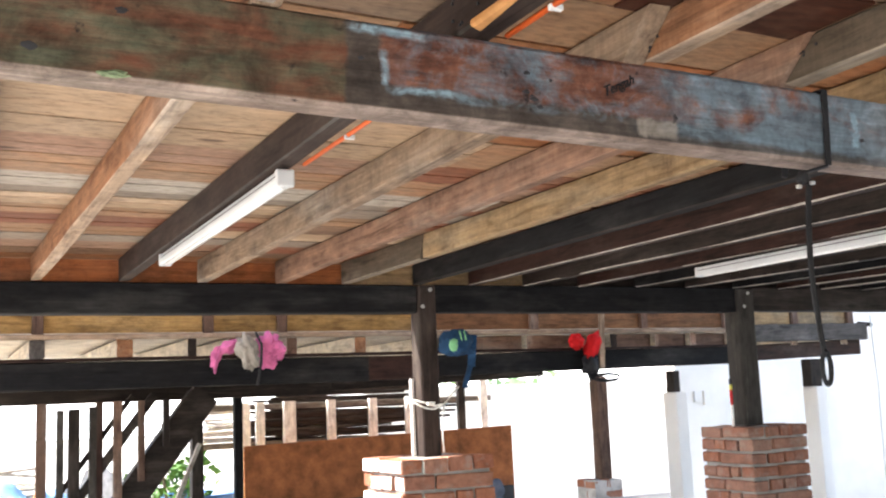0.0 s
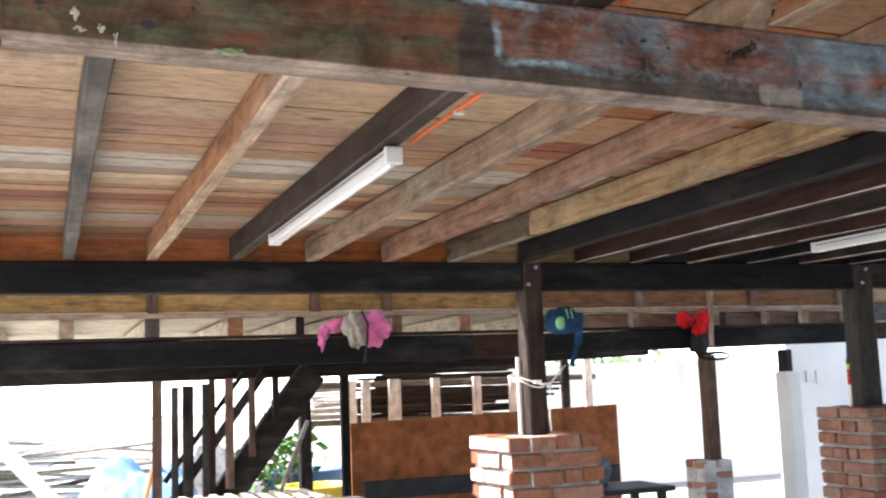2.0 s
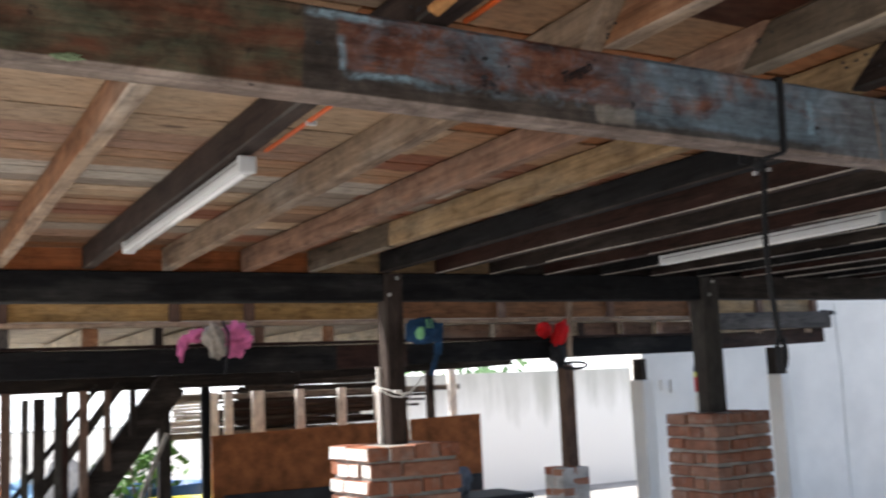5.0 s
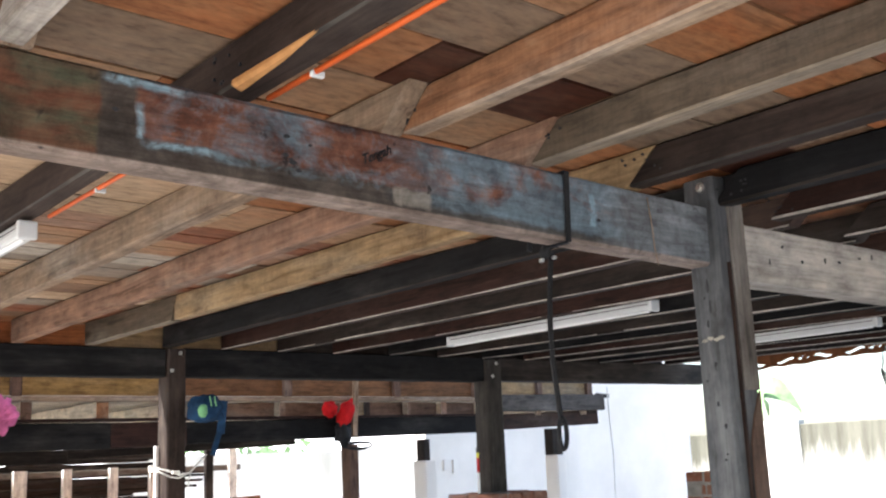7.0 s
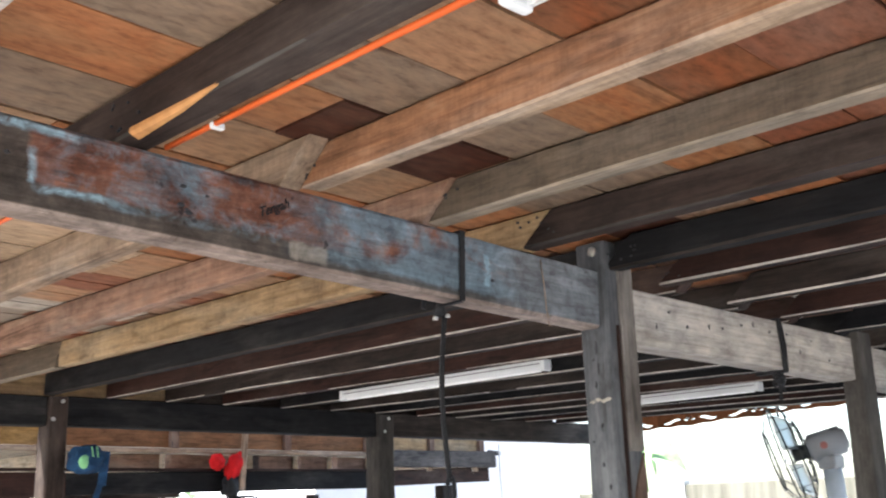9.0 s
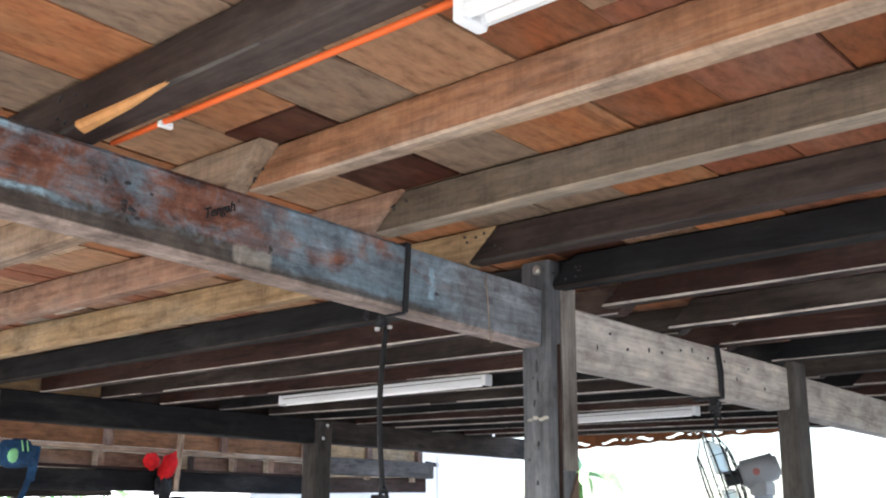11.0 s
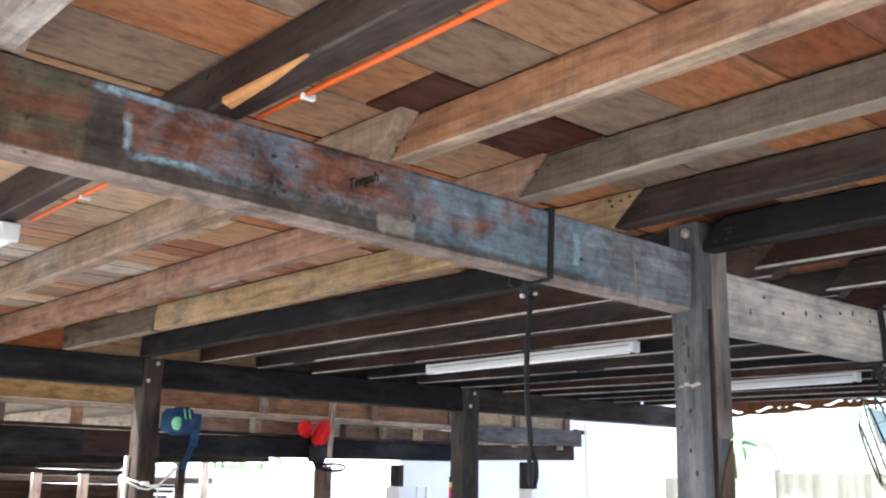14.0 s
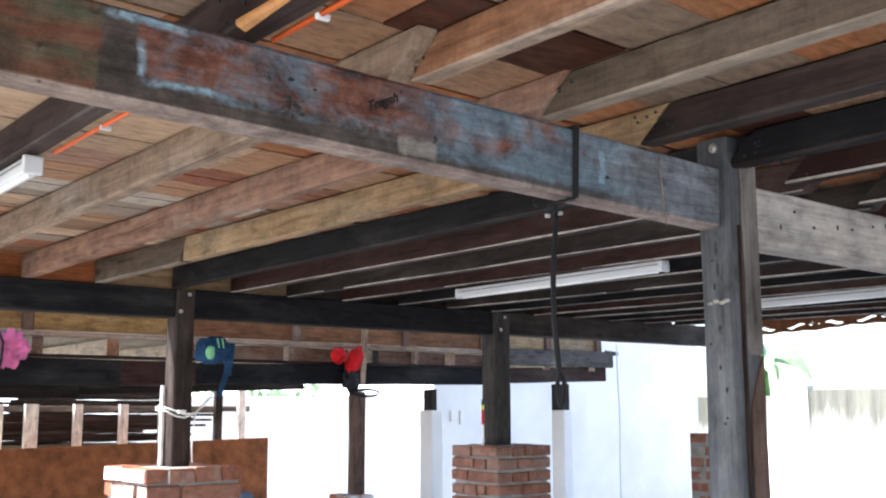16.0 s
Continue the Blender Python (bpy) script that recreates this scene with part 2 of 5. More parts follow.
def painted_beam_material():
    """Old girder: green paint, then a rectangle of rust red and blue paint remains, then bare grey wood."""
    m, nt, bsdf = nodes_of("painted_girder")
    tc = nt.nodes.new("ShaderNodeTexCoord")
    sep = nt.nodes.new("ShaderNodeSeparateXYZ")
    nt.links.new(tc.outputs["Object"], sep.inputs[0])
    x, z = sep.outputs[0], math_node(nt, "ADD", sep.outputs[2], math_node(nt, "MULTIPLY", sep.outputs[0], 0.0265))  # z levelled along the sagging beam

    def tex(scale, detail=5.0, rough=0.6):
        v, _ = coords(nt, scale, by_object=False)
        return node(nt, "ShaderNodeTexNoise", Vector=v, Scale=1.0, Detail=detail, Roughness=rough, Distortion=0.4).outputs[0]

    wob = math_node(nt, "MULTIPLY", math_node(nt, "SUBTRACT", tex((30, 30, 30), 4.0), 0.5), 0.02)
    xw = math_node(nt, "ADD", x, wob)
    zw = math_node(nt, "ADD", z, wob)

    def above(v, edge, soft):
        return math_node(nt, "DIVIDE", math_node(nt, "SUBTRACT", v, edge), soft, True)

    def band(v, lo, hi, soft=0.006):
        return math_node(nt, "MULTIPLY", above(v, lo, soft), math_node(nt, "SUBTRACT", 1.0, above(v, hi, soft)))

    grain = tex((1.5, 26, 26), 6.0)
    grey = ramp(nt, grain, [(0.3, (0.06, 0.058, 0.056)), (0.5, (0.13, 0.13, 0.13)), (0.72, (0.24, 0.24, 0.24))])
    brown = ramp(nt, grain, [(0.3, (0.045, 0.026, 0.02)), (0.55, (0.10, 0.058, 0.043)), (0.75, (0.16, 0.105, 0.08))])
    green = ramp(nt, tex((7, 20, 20)), [(0.36, (0.115, 0.048, 0.028)), (0.48, (0.098, 0.066, 0.042)), (0.60, (0.085, 0.088, 0.057)), (0.8, (0.14, 0.14, 0.10))])
    rust = ramp(nt, tex((11, 22, 22)), [(0.34, (0.065, 0.032, 0.026)), (0.5, (0.165, 0.068, 0.043)), (0.7, (0.21, 0.11, 0.08))])
    c = mixc(nt, above(xw, -0.06, 0.01), brown, green)
    c = mixc(nt, above(xw, 0.468, 0.006), c, ramp(nt, grain, [(0.3, (0.03, 0.025, 0.022)), (0.7, (0.085, 0.07, 0.06))]))
    inside = math_node(nt, "MULTIPLY", above(xw, 0.517, 0.008), above(zw, 2.022, 0.008))
    c = mixc(nt, inside, c, rust)
    blue_n = ramp(nt, tex((13, 30, 17), 6.0, 0.7), [(0.46, (0, 0, 0)), (0.66, (0.75, 0.75, 0.75))])
    blue_in = math_node(nt, "MULTIPLY", math_node(nt, "MULTIPLY", band(x, 0.53, 1.44, 0.04), above(zw, 2.01, 0.008)), blue_n)
    c = mixc(nt, blue_in, c, (0.16, 0.255, 0.315))
    more = math_node(nt, "MULTIPLY", math_node(nt, "MULTIPLY", band(x, 0.90, 1.42, 0.15), above(zw, 2.0, 0.01)), ramp(nt, tex((9, 20, 12)), [(0.36, (0, 0, 0)), (0.52, (0.9, 0.9, 0.9))]))
    c = mixc(nt, more, c, (0.145, 0.20, 0.24))
    # the stroke of blue paint: an upright at its end and a streak along its foot and head
    gaps = ramp(nt, tex((26, 26, 26)), [(0.38, (0.1, 0.1, 0.1)), (0.55, (0.9, 0.9, 0.9))])
    up = math_node(nt, "MULTIPLY", band(xw, 0.518, 0.528), band(zw, 2.022, 2.070))
    foot = math_node(nt, "MULTIPLY", band(xw, 0.522, 0.64, 0.02), band(zw, 2.014, 2.023))
    headb = math_node(nt, "MULTIPLY", band(xw, 0.472, 0.58, 0.02), band(zw, 2.090, 2.102))
    up2 = math_node(nt, "MULTIPLY", band(xw, 1.352, 1.366), band(zw, 2.02, 2.08))
    line = math_node(nt, "MULTIPLY", math_node(nt, "MAXIMUM", math_node(nt, "MAXIMUM", up, up2), math_node(nt, "MAXIMUM", foot, headb)), gaps)
    c = mixc(nt, line, c, (0.27, 0.41, 0.49))
    bare = math_node(nt, "MULTIPLY", band(xw, 0.922, 0.992), band(zw, 1.995, 2.024))
    c = mixc(nt, math_node(nt, "MULTIPLY", bare, 0.6), c, (0.36, 0.32, 0.27))
    low = math_node(nt, "MULTIPLY", math_node(nt, "SUBTRACT", 1.0, above(zw, 2.0, 0.01)), above(x, 0.85, 0.3))
    c = mixc(nt, math_node(nt, "MULTIPLY", low, 0.45), c, grey)
    c = mixc(nt, above(xw, 1.36, 0.12), c, mixc(nt, 0.35, grey, (0.17, 0.21, 0.25)))
    under = math_node(nt, "SUBTRACT", 1.0, above(z, 1.9935, 0.003))
    c = mixc(nt, math_node(nt, "MULTIPLY", under, 0.8), c, ramp(nt, grain, [(0.3, (0.16, 0.115, 0.095)), (0.7, (0.36, 0.29, 0.25))]))
    black = ramp(nt, tex((34, 40, 34), 3.0), [(0.26, (0.85, 0.85, 0.85)), (0.34, (0, 0, 0))])
    c = mixc(nt, black, c, (0.018, 0.016, 0.016))
    c = mixc(nt, 1.0, c, ramp(nt, tex((10, 120, 120), 6.0, 0.75), [(0.3, (0.66, 0.66, 0.66)), (0.5, (1, 1, 1)), (0.7, (1.34, 1.34, 1.34))]), "MULTIPLY")
    c = mixc(nt, 1.0, c, ramp(nt, tex((16, 16, 16), 6.0, 0.75), [(0.33, (0.46, 0.44, 0.44)), (0.5, (0.88, 0.88, 0.88)), (0.66, (1.32, 1.32, 1.32))]), "MULTIPLY")
    nt.links.new(c, bsdf.inputs["Base Color"])
    bsdf.inputs["Roughness"].default_value = 0.7
    bump(nt, bsdf, tex((5, 40, 40), 6.0), 0.4, 0.004)
    return m


def stained_wall_material(name, light, dark, reach_to):
    """Pale concrete; dark algae runs down from the coping in uneven streaks."""
    m, nt, bsdf = nodes_of(name)
    tc = nt.nodes.new("ShaderNodeTexCoord")
    sep = nt.nodes.new("ShaderNodeSeparateXYZ")
    nt.links.new(tc.outputs["Object"], sep.inputs[0])
    v, _ = coords(nt, (3.2, 3.2, 0.35), by_object=False)
    n = node(nt, "ShaderNodeTexNoise", Vector=v, Scale=1.0, Detail=6.0, Roughness=0.7).outputs[0]
    v2, _ = coords(nt, (0.7, 0.7, 0.5), by_object=False)
    big = node(nt, "ShaderNodeTexNoise", Vector=v2, Scale=1.0, Detail=3.0).outputs[0]
    reach = math_node(nt, "ADD", math_node(nt, "MULTIPLY", n, 1.3), math_node(nt, "MULTIPLY", big, 0.9))
    runs = math_node(nt, "SUBTRACT", math_node(nt, "ADD", sep.outputs[2], reach), reach_to)
    fac = ramp(nt, runs, [(0.0, (0, 0, 0)), (0.35, (0.75, 0.75, 0.75)), (0.6, (1, 1, 1))])
    c = mixc(nt, fac, (0.78, 0.77, 0.75), ramp(nt, n, [(0.35, light), (0.65, dark)]))
    nt.links.new(c, bsdf.inputs["Base Color"])
    bsdf.inputs["Roughness"].default_value = 0.95
    return m


BRICK, DULL_BRICK, MORTAR = brick_material("red_brick", 0.0), brick_material("dull_brick", 0.30), plain("mortar", (0.30, 0.285, 0.265), 0.95, 0.18, 14, 0, 0.4)
BOARD_TONES = {  # base colour, how far orange stains show
    "orange": ((0.245, 0.122, 0.064), 0.9), "greybrown": ((0.200, 0.146, 0.108), 0.3), "tan": ((0.255, 0.162, 0.103), 0.5), "darkred": ((0.050, 0.018, 0.011), 0.5), "redbrown": ((0.165, 0.072, 0.038), 0.9),
    "paletan": ((0.375, 0.275, 0.190), 0.2), "pinkbrown": ((0.245, 0.152, 0.108), 0.2), "greywhite": ((0.35, 0.31, 0.265), 0.0), "dullgrey": ((0.225, 0.19, 0.158), 0.1), "rust": ((0.185, 0.078, 0.048), 0.6), "brown": ((0.165, 0.105, 0.072), 0.4)}
BOARDS = {key: boards_material("floor_boards_" + key, *val) for key, val in BOARD_TONES.items()}
GIRDER = painted_beam_material()
WHITE_PLASTIC = plain("white_enamel", (0.66, 0.68, 0.69), 0.35, 0.03, 5, 0, 0)
WHITE_PAINT = plain("white_wall_paint", (0.80, 0.775, 0.74), 0.9, 0.05, 1.5, 0, 0.05)
STEEL = plain("zinc_bolt", (0.55, 0.55, 0.54), 0.4, 0.15, 40, 0.9, 0)
BLACK_RUBBER = plain("black_strap", (0.018, 0.018, 0.02), 0.6, 0.2, 30)
ORANGE_PVC = plain("orange_conduit", (0.60, 0.11, 0.025), 0.45, 0.06, 8, 0, 0)
GROUND = plain("pale_sand", (0.36, 0.345, 0.32), 0.95, 0.12, 1.2, 0, 0.3)
STAINED = stained_wall_material("stained_concrete", (0.20, 0.195, 0.16), (0.085, 0.085, 0.068), 2.12)
STAINED_PALE = stained_wall_material("pale_stained_concrete", (0.62, 0.61, 0.57), (0.46, 0.46, 0.42), 2.28)
PLY = plain("orange_plywood", (0.30, 0.108, 0.044), 0.75, 0.24, 9, 0, 0.2)
CHARCOAL = plain("charcoal_paint", (0.035, 0.036, 0.04), 0.6, 0.2, 6)


# ---- builders ----
def mesh_of(name, bm, material):
    me = bpy.data.meshes.new(name)
    bm.normal_update()
    bm.to_mesh(me)
    bm.free()
    for m in material if isinstance(material, (list, tuple)) else [material]:
        me.materials.append(m)
    return me


def part(name, bm, material, parent=None, label="", smooth=False):
    me = mesh_of(name, bm, material)
    if smooth:
        me.polygons.foreach_set("use_smooth", [True] * len(me.polygons))
    ob = new(name, me)
    ob.parent = parent
    return tagged(ob, label)


def thing(name, at, label, category, group="", kind=""):
    ob = new(name)
    ob.location = at
    ob.empty_display_size = 0.1
    bpy.context.view_layer.update()
    return tagged(ob, label, category, group, kind)


def put(ob, parent):
    """Parent that keeps the mesh where it stands in the world."""
    ob.parent = parent
    ob.matrix_parent_inverse = Matrix.Translation(parent.location).inverted()
    return ob


def timber(a, b, w, h, seg=0.35, rough=0.002, cham=0.005, seed=0, up=(0, 0, 1), bm=None):
    """A sawn timber from a to b, w wide and h deep, with eased and slightly uneven edges."""
    a, b = Vector(a), Vector(b)
    d = (b - a).normalized()
    up = Vector(up)
    if abs(d.dot(up)) > 0.95:
        up = Vector((0, 1, 0))
    side = d.cross(up).normalized()
    up = side.cross(d).normalized()
    bm = bm or bmesh.new()
    n = max(2, int((b - a).length / seg) + 1)
    hw, hh, c = w / 2, h / 2, min(cham, w / 4, h / 4)
    prof = [(-hw + c, -hh), (hw - c, -hh), (hw, -hh + c), (hw, hh - c), (hw - c, hh), (-hw + c, hh), (-hw, hh - c), (-hw, -hh + c)]
    rings = []
    for i in range(n):
        p = a.lerp(b, i / (n - 1))
        ring = []
        for k, (s, u) in enumerate(prof):
            q = Vector((p.x * 3.1 + seed * 7.3, p.y * 3.1 + k * 0.61, p.z * 3.1 + seed * 1.7))
            j = rough * noise.noise(q)
            j2 = rough * noise.noise(q + Vector((31, 17, 5)))
            ring.append(bm.verts.new(p + side * (s + j) + up * (u + j2)))
        rings.append(ring)
    for r0, r1 in zip(rings, rings[1:]):
        for k in range(8):
            bm.faces.new((r0[k], r0[(k + 1) % 8], r1[(k + 1) % 8], r1[k]))
    bm.faces.new(rings[0][::-1])
    bm.faces.new(rings[-1])
    bmesh.ops.recalc_face_normals(bm, faces=bm.faces)
    return bm


def block(x0, x1, y0, y1, z0, z1, bev=0.0, bm=None):
    bm2 = bmesh.new()
    bmesh.ops.create_cube(bm2, size=1, matrix=Matrix.LocRotScale(((x0 + x1) / 2, (y0 + y1) / 2, (z0 + z1) / 2), None, (x1 - x0, y1 - y0, z1 - z0)))
    if bev:
        bmesh.ops.bevel(bm2, geom=bm2.edges[:], offset=bev, segments=2, affect="EDGES", profile=0.5)
    if bm is None:
        return bm2
    me = bpy.data.meshes.new("tmp")
    bm2.to_mesh(me)
    bm2.free()
    bm.from_mesh(me)
    bpy.data.meshes.remove(me)
    return bm


def tube(points, r, sides=8, closed=False, bm=None):
    """A round cord or pipe along points."""
    bm = bm or bmesh.new()
    pts = [Vector(p) for p in points]
    rings, n = [], len(pts)
    nrm = None
    for i, p in enumerate(pts):
        if closed:
            d = (pts[(i + 1) % n] - pts[i - 1]).normalized()
        else:
            d = (pts[min(i + 1, n - 1)] - pts[max(i - 1, 0)]).normalized()
        if nrm is None:
            nrm = d.orthogonal().normalized()
        nrm = (nrm - d * nrm.dot(d)).normalized()
        bn = d.cross(nrm)
        rings.append([bm.verts.new(p + (nrm * math.cos(2 * math.pi * k / sides) + bn * math.sin(2 * math.pi * k / sides)) * r) for k in range(sides)])
    pairs = list(zip(rings, rings[1:])) + ([(rings[-1], rings[0])] if closed else [])
    for r0, r1 in pairs:
        for k in range(sides):
            bm.faces.new((r0[k], r0[(k + 1) % sides], r1[(k + 1) % sides], r1[k]))
    if not closed:
        bm.faces.new(rings[0][::-1])
        bm.faces.new(rings[-1])
    bmesh.ops.recalc_face_normals(bm, faces=bm.faces)
    return bm


def lump(rx, ry, rz, seed, amp=0.35, freq=2.2, sub=4):
    """A soft crumpled bundle about the origin."""
    bm = bmesh.new()
    bmesh.ops.create_icosphere(bm, subdivisions=sub, radius=1)
    for v in bm.verts:
        p = v.co.copy()
        n1 = noise.noise(p * freq + Vector((seed * 3.7, seed, 0)))
        n2 = abs(noise.noise(p * freq * 2.6 + Vector((0, seed * 5.1, seed))))
        f = 1 + amp * n1 - amp * 0.9 * n2
        v.co = Vector((p.x * rx * f, p.y * ry * f, p.z * rz * f))
    return bm


# ---- levels ----
def joist_bottom(x, y):
    """Underside of the joists: level at the back girder, sagging slightly along the front one."""
    s = min(1.0, (3.9 - y) / 2.69)
    return 2.082 + s * (0.026 - 0.0265 * min(x, 2.9))


def depth(y):
    """Joist depth: shallower timbers towards the front girder."""
    return 0.066 + 0.022 * min(1.0, max(0.0, (y - 1.2) / 2.7))


X0, X1 = -0.95, 5.02   # sides of the house
Y0, Y1 = -2.2, 3.98    # back and front ends of the joists

# ---- ground and enclosure ----
bm = bmesh.new()
bmesh.ops.create_grid(bm, x_segments=60, y_segments=60, size=400)
tagged(part("ground", bm, GROUND), "pale dusty sand and concrete ground in sunlight", "ground", kind="structure")

# ceiling: floor boards of the house above, seen from below, row by row: front edge, then tone up to each x
TONES = list(BOARD_TONES)
ROWS_OF_BOARDS = [
    (-2.2, ""), (-2.0, ""), (-1.82, ""), (-1.63, ""), (-1.45, ""), (-1.27, ""), (-1.08, ""), (-0.9, ""), (-0.71, ""), (-0.53, ""), (-0.34, ""), (-0.16, ""), (0.02, ""),
    (0.205, "0.7 orange 1.6 redbrown 9 brown"), (0.385, "0.9 tan 1.7 rust 9 redbrown"), (0.555, "0.75 greybrown 1.35 redbrown 9 rust"), (0.695, "0.72 brown 1.06 tan 1.9 orange 9 redbrown"),
    (0.862, "1.7 greybrown 9 brown"), (1.018, "0.872 orange 1.215 darkred 1.6 greybrown 1.9 darkred 9 redbrown"), (1.183, "0.66 greybrown 1.25 tan 9 orange"), (1.357, "0.62 tan 1.5 orange 9 redbrown"),
    (1.53, "0.8 paletan 1.3 rust 9 brown"), (1.72, "1.0 paletan 9 orange"), (1.955, "1.1 paletan 2.0 tan 9 brown"), (2.20, "1.0 pinkbrown 1.9 rust 9 brown"), (2.372, "1.2 tan 9 pinkbrown"), (2.555, "1.45 greywhite 9 brown"),
    (2.715, "1.2 dullgrey 9 rust"), (2.80, "0.9 paletan 2.1 dullgrey 9 brown"), (2.945, "1.3 tan 9 rust"), (3.085, "1.0 rust 9 brown"), (3.265, "0.75 tan 1.5 paletan 9 brown"), (3.42, "1.2 dullgrey 9 brown"), (3.55, "0.9 pinkbrown 9 rust"),
    (3.72, "1.4 brown 9 rust"), (3.86, "9 orange"), (4.05, "")]
bm = bmesh.new()
rng = random.Random(5)
STRIPS = []
for (ya, spec), (yb, _) in zip(ROWS_OF_BOARDS, ROWS_OF_BOARDS[1:]):   # the far boards are narrow, two to a row
    ym = ya + (yb - ya) * rng.uniform(0.42, 0.6)
    STRIPS += [(ya, ym, spec), (ym, yb, spec)] if ya > 1.5 and yb - ya > 0.13 else [(ya, yb, spec)]
for ya, yb, spec in STRIPS:
    words = spec.split() or "0.6 orange 1.5 greybrown 2.6 redbrown 9 brown".split()
    x = X0
    for until, key in zip(words[::2], words[1::2]):
        until = float(until)
        while x < min(until, X1) - 0.01:
            xb = min(until, X1, x + 2.6)
            dz = rng.uniform(0, 0.004)
            vs = []
            for zz in (0.0, 0.022):
                for px, py in ((x + 0.001, ya + 0.002), (xb - 0.001, ya + 0.002), (xb - 0.001, yb - 0.002), (x + 0.001, yb - 0.002)):
                    vs.append(bm.verts.new((px, py, joist_bottom(px, py) + depth(py) + dz + zz)))
            for f in ((3, 2, 1, 0), (4, 5, 6, 7), (0, 1, 5, 4), (1, 2, 6, 5), (2, 3, 7, 6), (3, 0, 4, 7)):
                bm.faces.new([vs[k] for k in f]).material_index = TONES.index(key)
            x = xb
tagged(part("ceiling", bm, [BOARDS[k] for k in TONES]), "mixed orange, grey and dark red timber floor boards from below", "ceiling", kind="structure")
# Slabs out of view: shut out sky; the first also shades the plywood.
tagged(part("platform_slab", block(-0.72, 6.45, 5.9, 8.7, 2.28, 2.355), wood("dark", "x")), "unseen dark slab over the back platform, blocking sun", "floor", kind="structure")
tagged(part("floor_slab", block(X0 - 0.1, X1 + 0.2, Y0 - 0.2, 4.05, 2.225, 2.44), wood("dark", "x")), "unseen dark slab over the floor boards, blocking sky", "floor", kind="structure")
# House walls out of view, there to cast the upper storey's shade.
for nm, (xa, xb, ya, yb) in {"wall_west": (X0 - 0.1, X0, Y0, 4.05), "wall_east": (X1 + 0.08, X1 + 0.18, Y0, 4.05), "wall_south": (X0, X1 + 0.08, Y0 - 0.1, Y0), "wall_north": (X0, X1 + 0.08, 3.95, 4.05)}.items():
    tagged(part(nm, block(xa, xb, ya, yb, 2.445, 5.2), wood("tan", "x")), "timber wall of the house above", "wall", kind="structure")
# Unseen upper storey, added so the right-hand pier stays shaded.
for nm, (xa, xb, ya, yb) in {"back_wall_west": (-0.72, -0.62, 5.9, 8.6), "back_wall_east": (6.35, 6.45, 5.9, 8.6), "back_wall_south": (-0.62, 6.35, 5.9, 6.0), "back_wall_north": (-0.62, 6.35, 8.5, 8.6)}.items():
    tagged(part(nm, block(xa, xb, ya, yb, 2.36, 6.4), wood("tan", "x")), "unseen timber wall added above the platform", "wall", kind="structure")
tagged(part("roof", block(-0.72, 6.45, 5.9, 8.6, 6.405, 6.5), wood("dark", "x")), "unseen roof over the added back storey", "roof", kind="structure")
tagged(part("roof", block(X0 - 0.6, X1 + 0.6, Y0 - 0.6, 4.6, 5.205, 5.3), wood("dark", "x")), "roof over the house above", "roof", kind="structure")

# Block out of view, added to keep sun off the second pier.
tagged(part("gable", block(0.3, 6.45, 6.0, 8.5, 6.505, 8.2), wood("tan", "x")), "unseen block over the back house that shades a pier", "wall", kind="structure")

# ---- girders ----
g1_bot, g1_top = (lambda x: 1.989 - 0.0265 * x), (lambda x: 2.108 - 0.0265 * x)


def girder(name, xa, xb, yc, thick, za, zb, ha, mat, label, seed):
    """A beam along x; za, zb: mid heights at its ends; ha: depth."""
    bm = timber((xa, yc, za), (xb, yc, zb), thick, ha, 0.2, 0.003, 0.005, seed)
    if isinstance(mat, list):   # second wood on the underside
        bm.normal_update()
        for f in bm.faces:
            f.material_index = int(f.normal.z < -0.5)
    return tagged(part(name, bm, mat), label, "beam", "girders under the floor")


g1 = girder("girder", -0.057, 1.693, 1.236, 0.050, 2.050, 2.050 - 1.75 * 0.0265, 0.119, GIRDER, "old painted girder with green, rust and blue paint remains", 1)
g1left = girder("girder", -1.0, -0.058, 1.237, 0.050, 2.078, 2.051, 0.126, [wood("mauve", "x"), wood("tan", "x")], "reddish brown girder butted against the painted girder", 2)
g3 = girder("girder", 1.784, 2.858, 1.245, 0.07, 1.981, 1.975, 0.119, wood("silver", "x"), "pale weathered grey girder between two posts", 3)
girder("girder", 2.952, 5.02, 1.245, 0.07, 1.964, 1.93, 0.112, wood("silver", "x"), "pale weathered grey girder running to the house edge", 4)
for i, (xa, xb) in enumerate(((-0.505, 1.80), (1.885, 3.487), (3.60, 5.30))):
    girder("girder", xa, xb, 3.955, 0.085, 2.021 + 0.006 * i, 2.024 + 0.006 * i, 0.115, wood(("black", "black", "dark")[i], "x"), ("black tarred girder on brick piers", "black tarred girder on brick piers", "dark brown girder on brick piers")[i], 10 + i)
girder("girder", X0, 5.02, -2.0, 0.07, 2.05, 1.97, 0.12, wood("dark", "x"), "dark girder at the back of the house", 15)

tagged(part("packing_block", timber((-0.105, 1.280, 2.018), (0.022, 1.280, 2.018), 0.036, 0.066, 0.03, 0.004, 0.004, 17), wood("tan", "x")), "pale splintered packing block behind the girder joint", "block")
for k, (hx, hz, rx_, rz_) in enumerate(((0.017, 2.022, 0.005, 0.012), (0.022, 2.004, 0.010, 0.005), (0.045, 2.006, 0.006, 0.006), (0.060, 1.998, 0.003, 0.010))):
    bm = lump(rx_, 0.0018, rz_, 140 + k, 0.6, 1.9, 3)
    bmesh.ops.translate(bm, verts=bm.verts, vec=(hx, 1.2115, hz))
    part("plaster_drip", bm, plain("plaster_drip", (0.42, 0.39, 0.35), 0.95, 0.25, 40), g1, "pale plaster drip")
